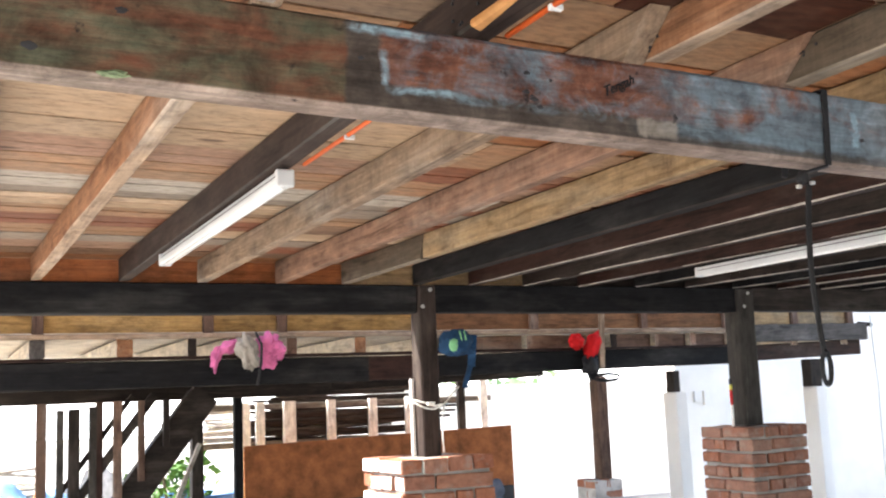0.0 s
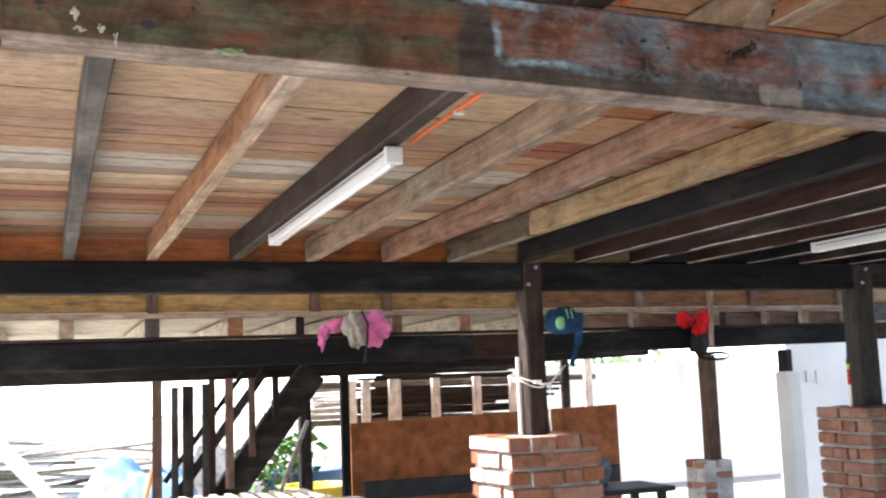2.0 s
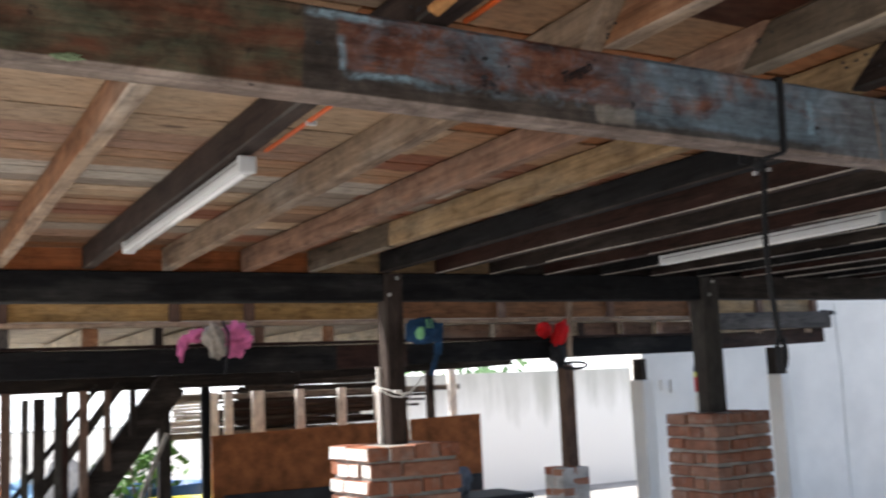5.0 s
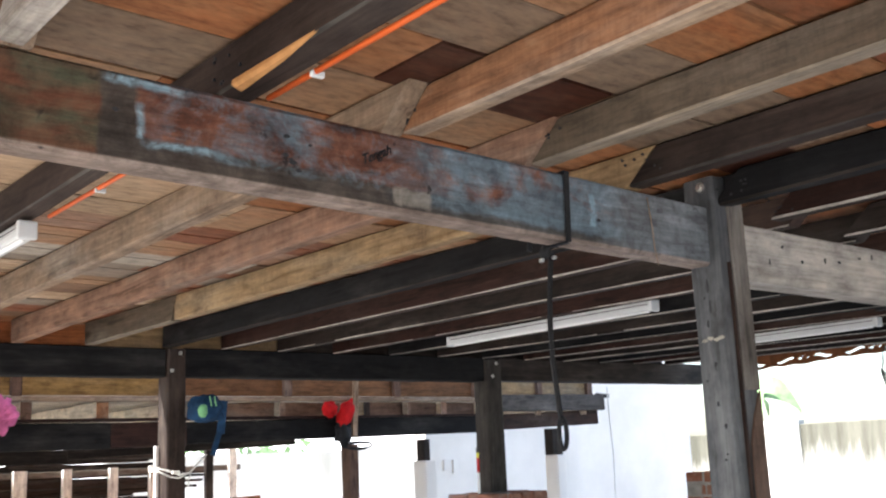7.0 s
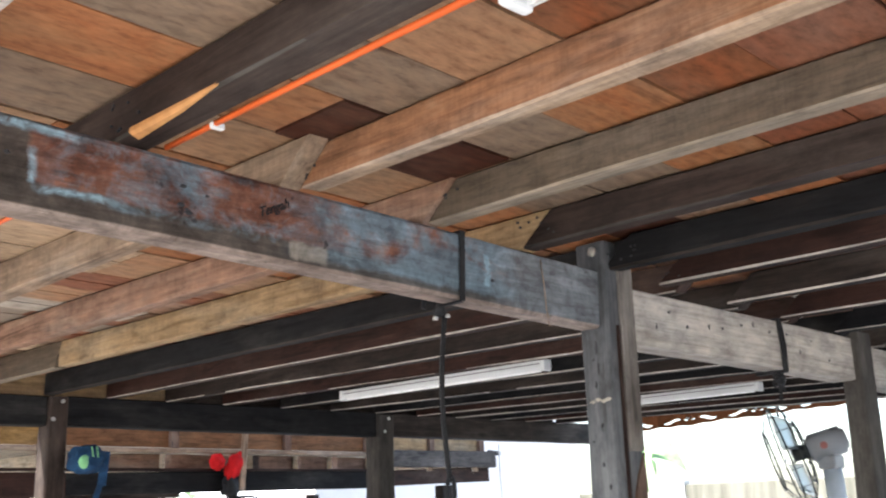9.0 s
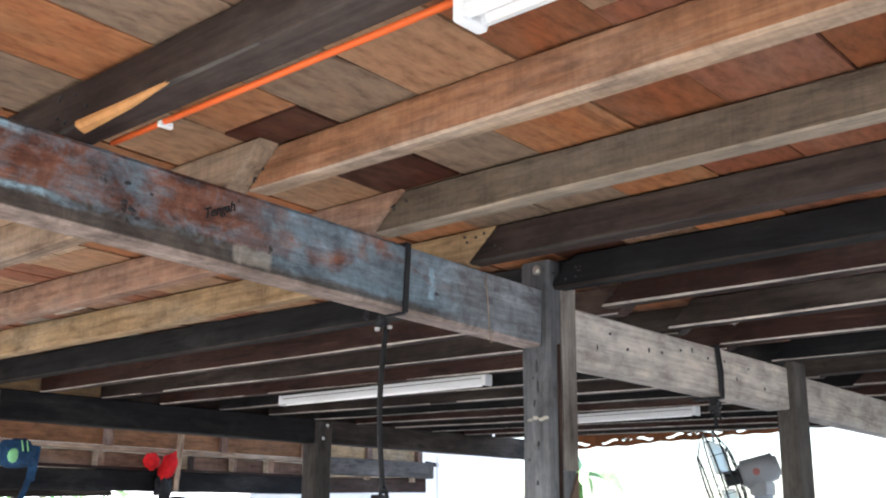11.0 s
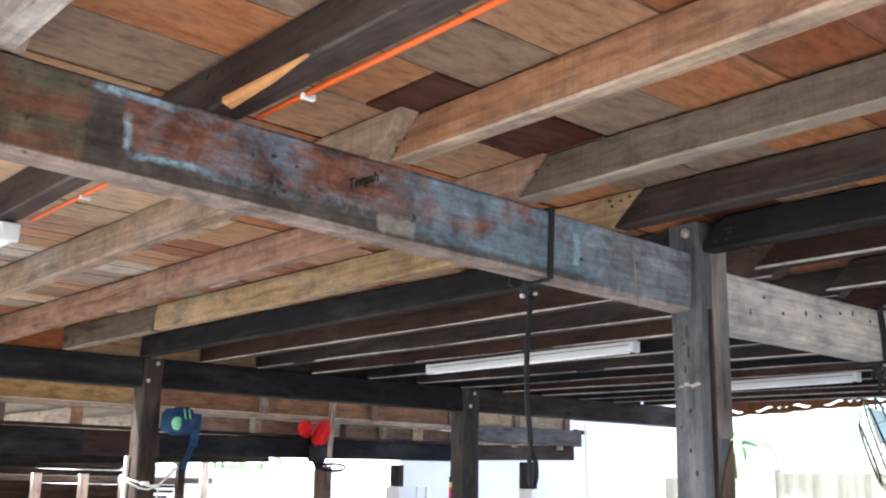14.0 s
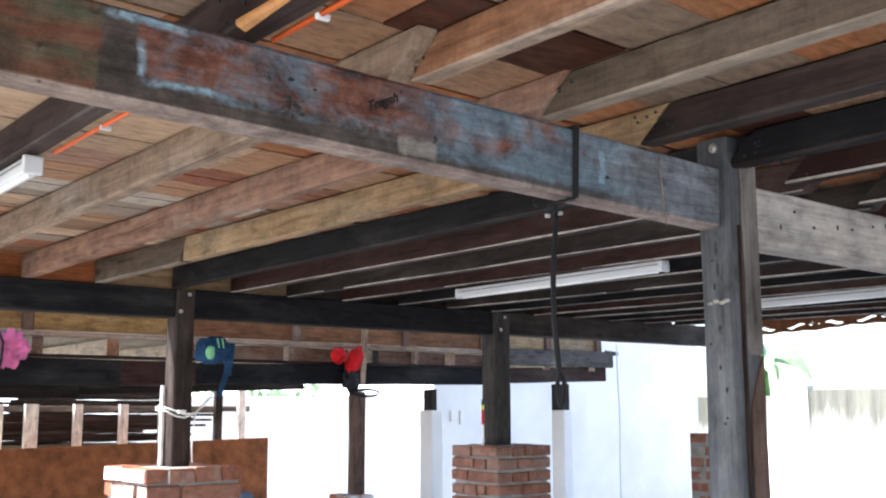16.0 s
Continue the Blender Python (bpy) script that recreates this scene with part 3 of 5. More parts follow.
# bolt holes and knots in the painted girder
for k, (hx, hz, hr) in enumerate(((0.492, 2.044, 0.005), (0.739, 2.049, 0.006), (0.778, 2.042, 0.004), (0.736, 2.022, 0.006), (0.749, 2.013, 0.007), (0.758, 2.002, 0.006), (0.745, 2.017, 0.004), (1.376, 1.999, 0.006), (0.194, 2.069, 0.008), (0.094, 2.015, 0.010), (-0.02, 2.03, 0.006))):
    bm = lump(hr, 0.0015, hr * 0.55, k + 5, 0.5, 1.6, 2)
    bmesh.ops.translate(bm, verts=bm.verts, vec=(hx, 1.2105, hz))
    part("bolt_hole", bm, CHARCOAL, g1, "dark old bolt hole")
bm = lump(0.02, 0.006, 0.0045, 23, 0.5, 1.8, 3)
bmesh.ops.translate(bm, verts=bm.verts, vec=(0.185, 1.208, 1.990))
part("paint_curl", bm, plain("green_paint_curl", (0.20, 0.26, 0.15), 0.7, 0.3, 60), g1, "curl of peeling green paint")
part("straw", tube([(1.512, 1.2085, 2.058), (1.517, 1.206, 2.0), (1.520, 1.207, 1.965), (1.526, 1.206, 1.930)], 0.0011, 5), wood("tan", "z"), g1, "thin straw stuck to the girder", True)
# writing on the painted girder
fc = bpy.data.curves.new("handwriting", "FONT")
fc.body = "Tengah"
fc.size, fc.shear, fc.extrude, fc.offset = 0.0205, 0.5, 0.0005, 0.0003
fc.materials.append(BLACK_RUBBER)
txt = new("handwriting", fc)
txt.matrix_world = pose(0.866, 1.2085, 2.026, 90, -25, 0)
txt.parent = g1
tagged(txt, "black marker handwriting")

# ---- joists ----
FAR = [(-0.575, "black"), (-0.258, "umber"), (0.030, "slate"), (0.312, "orange"), (0.612, "umber"), (0.902, "tan"), (1.202, "rose"), (1.477, "yellow"),
       (1.79, "black"), (2.047, "redbrown"), (2.315, "dark"), (2.60, "redbrown"), (2.91, "black")] + [(3.20 + 0.285 * i, ("dark", "black", "redbrown")[i % 3]) for i in range(7)]
# the joists are not quite parallel: left edge at the front girder, and of the spliced piece behind the eye
MID = [-0.575, -0.275, 0.045, 0.348, 0.622, 0.905, 1.204, 1.463, 1.735, 1.985, 2.255, 2.505, 2.80] + [3.10 + 0.285 * i for i in range(7)]
BACK = [-0.575, -0.285, 0.040, 0.340, 0.635, 0.942, 1.214, 1.463, 1.710, 1.907, 2.19, 2.45, 2.75] + [3.06 + 0.285 * i for i in range(7)]
NEAR = ["dark", "tan", "grey", "weathered", "umber", "orange", "fawn", "umber", "black", "redbrown", "dark", "redbrown", "black"] + ["dark", "redbrown", "black"] * 4


def joist(xl, xe, ya, yb, key, label, seed, cut, far, wdt=0.04):
    """One joist, its left edge from xl to xe and its underside on the sagging line; cut: the slant of its end over the front girder."""
    rng = random.Random(seed)
    za = joist_bottom(xl, ya) + depth(ya) / 2
    zb = joist_bottom(xl, yb) + depth(yb) / 2
    bm = timber((xl + wdt / 2, ya, za), (xe + wdt / 2 + rng.uniform(-0.002, 0.002), yb, zb), wdt, depth(yb) - 0.003, 0.15, 0.0035, 0.0035, seed)
    end = ya if far else yb
    for v in bm.verts:   # taper with the changing depth
        zb0 = joist_bottom(xl, v.co.y)
        f = depth(v.co.y) / depth(yb)
        mid = za + (zb - za) * (v.co.y - ya) / (yb - ya)
        v.co.z = zb0 + depth(v.co.y) / 2 + (v.co.z - mid) * f
    for v in bm.verts:   # slanted splice cut
        if abs(v.co.y - end) < 0.02:
            v.co.y += cut * (v.co.z - joist_bottom(xl, end) - depth(end) / 2) / depth(end)
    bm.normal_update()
    # Paler wood on undersides and lower edges paints in bounced light besides wear.
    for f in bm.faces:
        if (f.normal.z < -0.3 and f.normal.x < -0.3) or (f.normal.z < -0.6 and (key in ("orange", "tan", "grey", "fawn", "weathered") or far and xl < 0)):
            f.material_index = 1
    # Right of x 1.85 the lower edge is painted silver as if lit.
    lit_edge = xl > 1.85
    worn = "silver" if lit_edge else "fawn_edge" if far and xl < 0 else {"black": "dark", "dark": "drift", "redbrown": "rose", "orange": "tan", "grey": "silver", "tan": "tan", "rose": "rose", "yellow": "yellow", "steel": "steel", "drift": "drift", "umber": "drift", "fawn": "fawn_edge", "slate": "slate", "weathered": "weathered"}[key]
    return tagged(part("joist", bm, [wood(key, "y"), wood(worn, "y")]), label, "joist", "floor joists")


NAMES = {"black": "black stained floor joist", "tan": "light brown weathered floor joist", "steel": "silver grey weathered floor joist", "orange": "orange brown floor joist with a pale edge",
         "dark": "dark brown floor joist", "rose": "rosy brown sawn floor joist", "yellow": "yellow pine floor joist", "redbrown": "dark red floor joist", "grey": "grey brown weathered floor joist", "weathered": "pale grey weathered floor joist", "umber": "dull dark brown floor joist", "slate": "dull grey weathered floor joist", "fawn": "grey brown weathered floor joist"}
for i, ((xl, key), near) in enumerate(zip(FAR, NEAR)):
    s = 1.42 if i == 4 else 1.178
    if i == 7:   # the yellow joist ends in a darker piece near the back girder
        joist(xl, xl, 3.153, Y1 - 0.06, "fawn", "grey brown end piece of a yellow joist", 55, -0.04, True)
    joist(MID[i], xl, s, 3.15 if i == 7 else Y1 - 0.06, key, NAMES[key], 20 + i, -0.075, True)
    joist(BACK[i], BACK[i], Y0 + 0.1, s - 0.006, near, NAMES[near] + " with a spliced end", 60 + i, -0.075, False, 0.054 if i == 4 else 0.04)

# blocking between the joists over the back girder
for i in range(len(FAR) - 1):
    xa, xb = FAR[i][0] + 0.02, FAR[i + 1][0] + 0.018
    zb = joist_bottom(xa, 3.96)
    tagged(part("blocking", block(xa, xb, 3.955, 3.98, zb - 0.0005, zb + depth(3.96) - 0.003, 0.002), wood("header" if i < 7 else "yellow" if i < 10 else "dark", "x")),
           "orange blocking board between joist ends" if i < 7 else "dull yellow blocking board between joist ends", "board", "blocking boards")


# ---- brick piers and posts ----
def brick_mesh(seed, material, high=0.054, white_axis=None):
    rng = random.Random(seed)
    bm = bmesh.new()
    bmesh.ops.create_cube(bm, size=1, matrix=Matrix.Diagonal((0.188, 0.09, high, 1)))
    bmesh.ops.bevel(bm, geom=bm.edges[:], offset=0.005, segments=1, affect="EDGES")
    for v in bm.verts:
        v.co += Vector((rng.uniform(-1, 1), rng.uniform(-1, 1), rng.uniform(-1, 1))) * 0.0022
    if white_axis is not None:
        bm.normal_update()
        for f in bm.faces:
            f.material_index = int(abs(f.normal[white_axis]) > 0.8)
    return mesh_of("brick", bm, material)


BRICKS = [brick_mesh(i, BRICK) for i in range(5)]
# Whitened brick faces; on the first pier they stand in for sun glare.
WHITE_FACE = plain("white_faced_brick", (0.80, 0.77, 0.74), 0.95, 0.2, 16, 0, 0.4)
THIN = [brick_mesh(i + 11, DULL_BRICK, 0.049) for i in range(4)]
WHITE_SIDED, WHITE_ENDED = brick_mesh(8, [BRICK, WHITE_FACE], white_axis=1), brick_mesh(9, [BRICK, WHITE_FACE], white_axis=0)


def pier(cx, cy, top, label, seed, side=0.40, plaster=None, gaps=0.45, white_side=None, thin=False):
    """A square brick pier: courses of two stretchers turn about from course to course."""
    rng = random.Random(seed)
    p = thing("brick_pier", (cx, cy, 0), label, "pier", "brick piers")
    h = side / 2 - (0.004 if plaster else 0.013)
    core = part("mortar_core", block(cx - h, cx + h, cy - h, cy + h, 0, top - 0.004, 0.004), plaster or MORTAR)
    put(core, p)
    pitch, k = 0.060 if thin else 0.0645, 0
    z = top - (0.026 if thin else 0.028)
    while z > 0.02:
        e = side / 2 - 0.045
        for turn in (0, 90, 180, 270):   # two bricks a face, their joint wandering from course to course
            span = side if (turn // 90 + k) % 2 else side - 0.184
            cut = (0.5, 0.36, 0.62, 0.44)[(k + turn // 90) % 4]
            for lo, hi in ((-span / 2, -span / 2 + span * cut), (-span / 2 + span * cut, span / 2)):
                if plaster and rng.random() < gaps:
                    continue
                q = Matrix.Rotation(radians(turn), 4, "Z") @ Vector(((lo + hi) / 2, -e, 0))
                face = Matrix.Rotation(radians(turn), 4, "Z") @ Vector((0, -1, 0))
                is_white = white_side and face.dot(Vector(white_side)) > 0.5 and z > 1.1
                end = white_side and white_side[0] and turn == 0 and lo < -span / 2 + 0.001 and z > 1.1   # its end shows in the white face
                ob = new("brick", WHITE_SIDED if is_white else WHITE_ENDED if end else rng.choice(THIN if thin else BRICKS))
                out = face * (0.003 if not plaster else -0.002)
                ob.parent = p
                ob.matrix_basis = pose(q.x + out.x, q.y + out.y, z + rng.uniform(-0.003, 0.003), rng.uniform(-0.8, 0.8), rng.uniform(-0.8, 0.8), turn + rng.uniform(-1, 1)) @ Matrix.Diagonal(((hi - lo - rng.uniform(0.006, 0.013)) / 0.188, 1, rng.uniform(0.92, 1.05), 1))
        z -= pitch
        k += 1
    return p


def post(cx, cy, z0, z1, w, h, key, label, seed, mat=None):
    bm = timber((cx, cy, z0), (cx, cy, z1), w, h, 0.12, 0.003, 0.006, seed)
    return tagged(part("post", bm, mat or wood(key, "z")), label, "post", "posts")


pier(1.83, 3.937, 1.387, "red brick pier with pale mortar under a dark post", 1, white_side=(-1, 0, 0))
pier(3.527, 3.905, 1.432, "red brick pier with thick grey joints under a post", 2, 0.345, thin=True)
pier(-0.58, 3.93, 1.365, "red brick pier at the open edge of the house", 3, white_side=(0, -1, 0))
pier(4.465, 3.275, 1.484, "narrow dark red brick pier beside the house edge", 4, 0.25, MORTAR, 0.0, thin=True)
pier(4.0, 5.92, 1.055, "brick pier smeared with grey plaster", 5, 0.22, plain("grey_plaster", (0.46, 0.44, 0.42), 0.95, 0.2, 12, 0, 0.4))
p1 = post(1.845, 3.95, 1.385, 2.08, 0.079, 0.092, "umber", "dark brown square post on a brick pier", 31)
p2 = post(3.545, 3.955, 1.432, 2.08, 0.108, 0.10, "drift", "worn dark grey post on a brick pier", 32)
pL = post(-0.548, 3.9, 1.365, 2.09, 0.09, 0.10, "redbrown", "reddish brown post at the corner of the house", 33)
post(4.022, 5.90, 1.055, 1.725, 0.085, 0.085, "mauve", "reddish post on a plastered brick pier", 34)
pN = post(1.739, 1.229, 0.0, joist_bottom(1.8, 1.25) + 0.062, 0.088, 0.072, "steel", "grey weathered post with a brown edge at the painted girder", 35)
bm = timber((1.760, 1.191, 0.0), (1.760, 1.191, 1.70), 0.045, 0.005, 0.05, 0.002, 0.001, 38, up=(0, 1, 0))
for v in bm.verts:   # its top runs out to a point along the corner of the post
    if v.co.z > 1.62:
        v.co.x = 1.7825 - (1.7825 - v.co.x) * max(0.06, (1.70 - v.co.z) / 0.08)
part("facing_board", bm, wood("mauve", "z"), pN, "reddish brown strip on the post")
part("facing_board", timber((1.757, 1.1905, 1.702), (1.757, 1.1905, 2.08), 0.05, 0.004, 0.15, 0.002, 0.001, 39, up=(0, 1, 0)), wood("grey", "z"), pN)
part("edge_bead", timber((1.7245, 1.1915, 0.0), (1.7245, 1.1915, 1.95), 0.007, 0.007, 0.15, 0.001, 0.001, 40), wood("redbrown", "z"), pN, "thin reddish bead")
post(2.905, 1.222, 0.0, 2.05, 0.09, 0.06, "drift", "grey weathered post under the pale girder", 36)
post(-0.588, 7.5, 0.0, 1.69, 0.08, 0.08, "weathered", "pale grey post at the back platform", 37)

# ---- back platform of the house ----
YB = 5.8
girder("girder", -0.75, 2.34, YB + 0.045, 0.09, 1.812, 1.814, 0.146, wood("black", "x"), "black girder under the back platform", 41)
girder("girder", 2.342, 2.80, YB + 0.045, 0.085, 1.814, 1.818, 0.142, wood("redbrown", "x"), "short dark red girder piece under the back platform", 45)
girder("girder", 2.802, 5.15, YB + 0.045, 0.09, 1.820, 1.850, 0.128, wood("black", "x"), "black girder under the back platform", 46)
girder("girder", 5.152, 6.37, YB + 0.05, 0.08, 1.848, 1.886, 0.112, wood("redbrown", "x"), "dark brown girder at the platform end", 42)
girder("girder", 5.12, 6.4, YB - 0.02, 0.05, 1.991, 1.999, 0.124, wood("slate", "x"), "grey weathered beam at the platform end", 43)
girder("girder", -0.63, 2.70, 7.5, 0.08, 1.735, 1.735, 0.092, wood("dark", "x"), "dark beam at the far edge of the platform", 44)
girder("girder", 2.702, 4.55, 7.5, 0.08, 1.775, 1.835, 0.120, wood("dark", "x"), "dark beam at the far edge of the platform", 47)
tagged(part("ledger", timber((-0.75, YB + 0.03, 1.892), (5.15, YB + 0.03, 1.909), 0.10, 0.016, 0.3, 0.001, 0.003, 5), wood("redbrown", "x")), "thin dark red board on the girder", "board")
tagged(part("ledger", timber((-0.75, YB, 2.014), (5.15, YB, 2.022), 0.06, 0.026, 0.3, 0.002, 0.003, 6), wood("tan", "x")), "light brown plank edge above the joist ends", "board")
rng = random.Random(9)
ENDS = ((-0.695, 0.055, "grey"), (-0.298, 0.077, "slate"), (0.073, 0.074, "tan"), (0.502, 0.078, "slate"), (0.942, 0.085, "orange"), (1.30, 0.048, "dark"), (1.545, 0.08, "orange"), (1.87, 0.06, "mauve"), (2.29, 0.07, "orange"),
        (2.76, 0.06, "rose"), (3.45, 0.042, "rose"), (4.10, 0.05, "umber"), (4.455, 0.03, "rose"), (4.765, 0.05, "rose"), (5.12, 0.05, "rose"), (5.7, 0.06, "tan"), (6.2, 0.06, "tan"))
for i, (x, wd, key) in enumerate(ENDS):
    bm = timber((x, YB + 0.0, 1.953), (x, 7.6, 1.953), wd, 0.095, 0.4, 0.002, 0.004, 70 + i)
    bm.normal_update()
    for f in bm.faces:   # long faces pale, the end in its own tone
        f.material_index = int(abs(f.normal.y) < 0.7)
    tagged(part("platform_joist", bm, [wood(key, "y"), wood("pale", "y")]), "short joist end of the back platform", "joist", "platform joists")
INFILL = ((2.83, 3.42, "rose"), (3.475, 3.92, "rose"), (4.13, 4.435, "mauve"), (4.475, 4.735, "mauve"), (4.795, 5.09, "mauve"))
for k, (xa, xb, key) in enumerate(INFILL):   # rough brown boards between the short joists
    tagged(part("infill_board", timber((xa, YB + 0.06, 1.954), (xb, YB + 0.06, 1.954), 0.02, 0.088, 0.05, 0.010, 0.006, 150 + k), wood(key, "x")), "rosy brown board between short joists", "board", "infill boards")
bm = bmesh.new()
y = YB + 0.03
while y < 8.6:
    timber((-0.8, y + 0.06, 2.03), (6.4, y + 0.06, 2.03), 0.115, 0.02, 2.0, 0.002, 0.003, int(y * 50), bm=bm)
    y += 0.12
tagged(part("platform_boards", bm, wood("pale", "x")), "pale boards of the back platform from below", "floor", kind="structure")
cuts = (-0.75, -0.34, 0.507, 1.398, 1.825, 2.68, 3.51, 4.38, 5.10, 5.75, 6.31, 6.40)
for i, (xa, xb) in enumerate(zip(cuts, cuts[1:])):
    gold = i < 5 or i > 7
    tagged(part("fascia_board", timber((xa + 0.03, YB + 0.06, 2.095), (xb - 0.03, YB + 0.06, 2.095), 0.02, 0.125, 0.4, 0.001, 0.003, 90 + i), wood("ochre" if i < 5 else "yellow" if gold else "sienna", "x")),
           "yellow board at the platform edge" if gold else "brown board at the platform edge", "board", "platform edge boards")
    if i:
        tagged(part("stud", timber((xa, YB + 0.045, 2.03), (xa, YB + 0.045, 2.3), 0.055, 0.05, 0.1, 0.002, 0.003, 110 + i), wood("mauve", "z")), "short upright stud between edge boards", "stud", "platform studs")
tagged(part("back_boards", block(-0.8, 6.4, YB + 0.085, YB + 0.10, 2.045, 2.355), wood("dark", "x")), "dark boards closing the platform edge", "wall", kind="structure")
# stub posts on white columns
for cx, w in ((4.600, 0.055), (5.886, 0.115)):
    post(cx, YB + 0.045, 1.60, 1.745 if cx < 5 else 1.80, w, 0.09, "dark", "short dark stub post on a white column", int(cx * 10))
    c = thing("column", (cx + 0.02, YB + 0.05, 0), "white painted concrete column under the platform", "column", "white columns")
    put(part("shaft", block(cx - 0.040, cx + 0.055, YB - 0.03, YB + 0.11, 0, 1.6, 0.008), WHITE_PAINT), c)

# ---- lamps ----
def batten(name_at, length, label):
    """A fluorescent batten lamp along y, hung under a joist; origin at its far lower end."""
    x, y, z = name_at
    t = thing("batten_lamp", (x, y, z), label, "lamp", "batten lamps")
    bm = bmesh.new()
    prof = [(-0.018, 0.0), (-0.018, 0.010), (-0.011, 0.030), (0.011, 0.030), (0.018, 0.010), (0.018, 0.0), (0.009, -0.002), (0.007, 0.005), (-0.007, 0.005), (-0.009, -0.002)]
    r = [[bm.verts.new((px, py, pz)) for px, pz in prof] for py in (0.012, length - 0.012)]
    for k in range(len(prof)):
        bm.faces.new((r[0][k], r[0][(k + 1) % len(prof)], r[1][(k + 1) % len(prof)], r[1][k]))
    bm.faces.new(r[0]); bm.faces.new(r[1])
    bmesh.ops.recalc_face_normals(bm, faces=bm.faces)
    part("housing", bm, WHITE_PLASTIC, t)
    part("tube", tube([(0, 0.03, -0.002), (0, length - 0.03, -0.002)], 0.006, 10), plain("tube_glass", (0.9, 0.9, 0.9), 0.2, 0.01, 3, 0, 0), t, "unlit white glass tube", True)
    part("seam", block(-0.0163, -0.0140, 0.02, length - 0.02, 0.0166, 0.0194), plain("lamp_seam", (0.16, 0.16, 0.17), 0.5, 0.1, 8, 0, 0), t, "dark gap beside the tube")
    for py in (0.0, length - 0.014):
        part("end_cap", block(-0.0195, 0.0195, py, py + 0.014, -0.006, 0.031, 0.004), WHITE_PLASTIC, t)
    return t


batten((0.644, 2.01, joist_bottom(0.65, 2.6) - 0.034), 1.22, "white batten lamp under a dark joist")
batten((2.61, 2.095, joist_bottom(2.62, 2.6) - 0.029), 1.02, "white batten lamp under a dark red joist")
batten((3.735, 1.96, joist_bottom(3.735, 2.3) - 0.034), 0.65, "white batten lamp under a black joist")
batten((0.69, -0.66, joist_bottom(0.65, 0.6) - 0.034), 1.22, "white batten lamp under a dark joist with conduit")

# conduit along the lower edge of the dark joist
cx = 0.677
cond = tagged(part("conduit", tube([(cx + 0.004 * (2.0 - yy) / 0.4, yy, joist_bottom(cx, yy) + 0.002) for yy in (1.31, 1.6, 1.99)], 0.0043, 8), ORANGE_PVC, None, "", True), "bright orange electrical conduit along a joist", "conduit")
tagged(part("conduit", tube([(cx + 0.022, yy, joist_bottom(cx, yy) + 0.001) for yy in (0.57, 0.9, 1.19)], 0.0043, 8), ORANGE_PVC, None, "", True), "bright orange electrical conduit along a joist", "conduit")
for yy, cx in ((1.75, 0.680), (1.072, 0.699)):
    tagged(part("conduit_clip", block(cx - 0.006, cx + 0.013, yy - 0.004, yy + 0.004, joist_bottom(cx, yy) - 0.005, joist_bottom(cx, yy) + 0.003, 0.001), WHITE_PLASTIC), "small white plastic conduit clip", "clip", "conduit clips")

# ---- white house wall and yard ----
tagged(part("house_wall", block(6.72, 11.0, 8.5, 8.7, 0, 3.6), WHITE_PAINT), "white plastered wall of the next building", "wall", kind="structure")
tagged(part("yard_wall", block(5.6, 30, 14.0, 14.15, 0, 1.82), STAINED_PALE), "pale stained concrete yard wall", "wall", kind="structure")
tagged(part("yard_wall", block(13.5, 13.65, -8, 8.498, 0, 1.88, 0.01), STAINED), "pale stained concrete yard wall", "wall", kind="structure")
tagged(part("yard_wall", block(13.5, 13.65, 9.102, 13.9, 0, 1.80, 0.01), STAINED), "pale stained concrete yard wall", "wall", kind="structure")
tagged(part("gate_pillar", block(13.48, 13.66, 8.5, 9.1, 0, 1.95, 0.02), STAINED_PALE), "pale concrete pillar with a dark weathered top", "pillar", kind="structure")

# Emissive panel, added so the sky low behind the yard renders white.
glow, gnt, gb = nodes_of("glowing_white")
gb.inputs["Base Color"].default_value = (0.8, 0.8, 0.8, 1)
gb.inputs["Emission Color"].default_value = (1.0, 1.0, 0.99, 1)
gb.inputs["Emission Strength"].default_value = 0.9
tagged(part("backdrop", block(-90, 90, 80, 80.3, 0.0, 14), glow), "glowing white panel added behind the yard", "backdrop", kind="structure")

# ---- stairs ----
st = thing("staircase", (1.0, 7.2, 0), "dark open wooden staircase with upright balusters", "stairs")
sl = 1.34


def on_stair(z, off=0.0):
    return 1.588 - (1.677 - z) / sl + off


for yy, thick in ((7.02, 0.19), (7.35, 0.10)):
    put(part("stringer", timber((on_stair(0.0, 0.04), yy, 0.0), (on_stair(1.72, 0.04), yy, 1.72), 0.045, thick, 0.4, 0.002, 0.004, int(yy * 10)), wood("dark", "x")), st)
for k in range(1, 9):
    zz = 0.19 * k
    put(part("tread", block(on_stair(zz) - 0.045, on_stair(zz) + 0.125, 7.045, 7.325, zz - 0.015, zz + 0.015, 0.003), wood("dark", "y")), st)
for k, xx in enumerate((0.633, 0.743, 0.824, 0.937, 0.976, 1.087, 1.233, 1.391)):
    put(part("baluster", timber((xx, 6.97, max(0.0, 1.677 - (1.588 - xx) * sl - 0.02)), (xx, 6.97, (1.69, 1.645, 1.65, 1.66, 1.69, 1.69, 1.69, 1.69)[k]), (0.06, 0.042, 0.068, 0.045, 0.04, 0.052, 0.04, 0.04)[k], 0.045, 0.3, 0.002, 0.004, 200 + k), wood(("mauve", "drift", "dark", "drift", "redbrown", "mauve", "mauve", "dark")[k], "z")), st)
put(part("handrail", timber((on_stair(0.3, -0.30), 6.985, 0.3), (on_stair(1.72, -0.30), 6.985, 1.72), 0.03, 0.055, 0.4, 0.002, 0.003, 230), wood("dark", "x")), st)
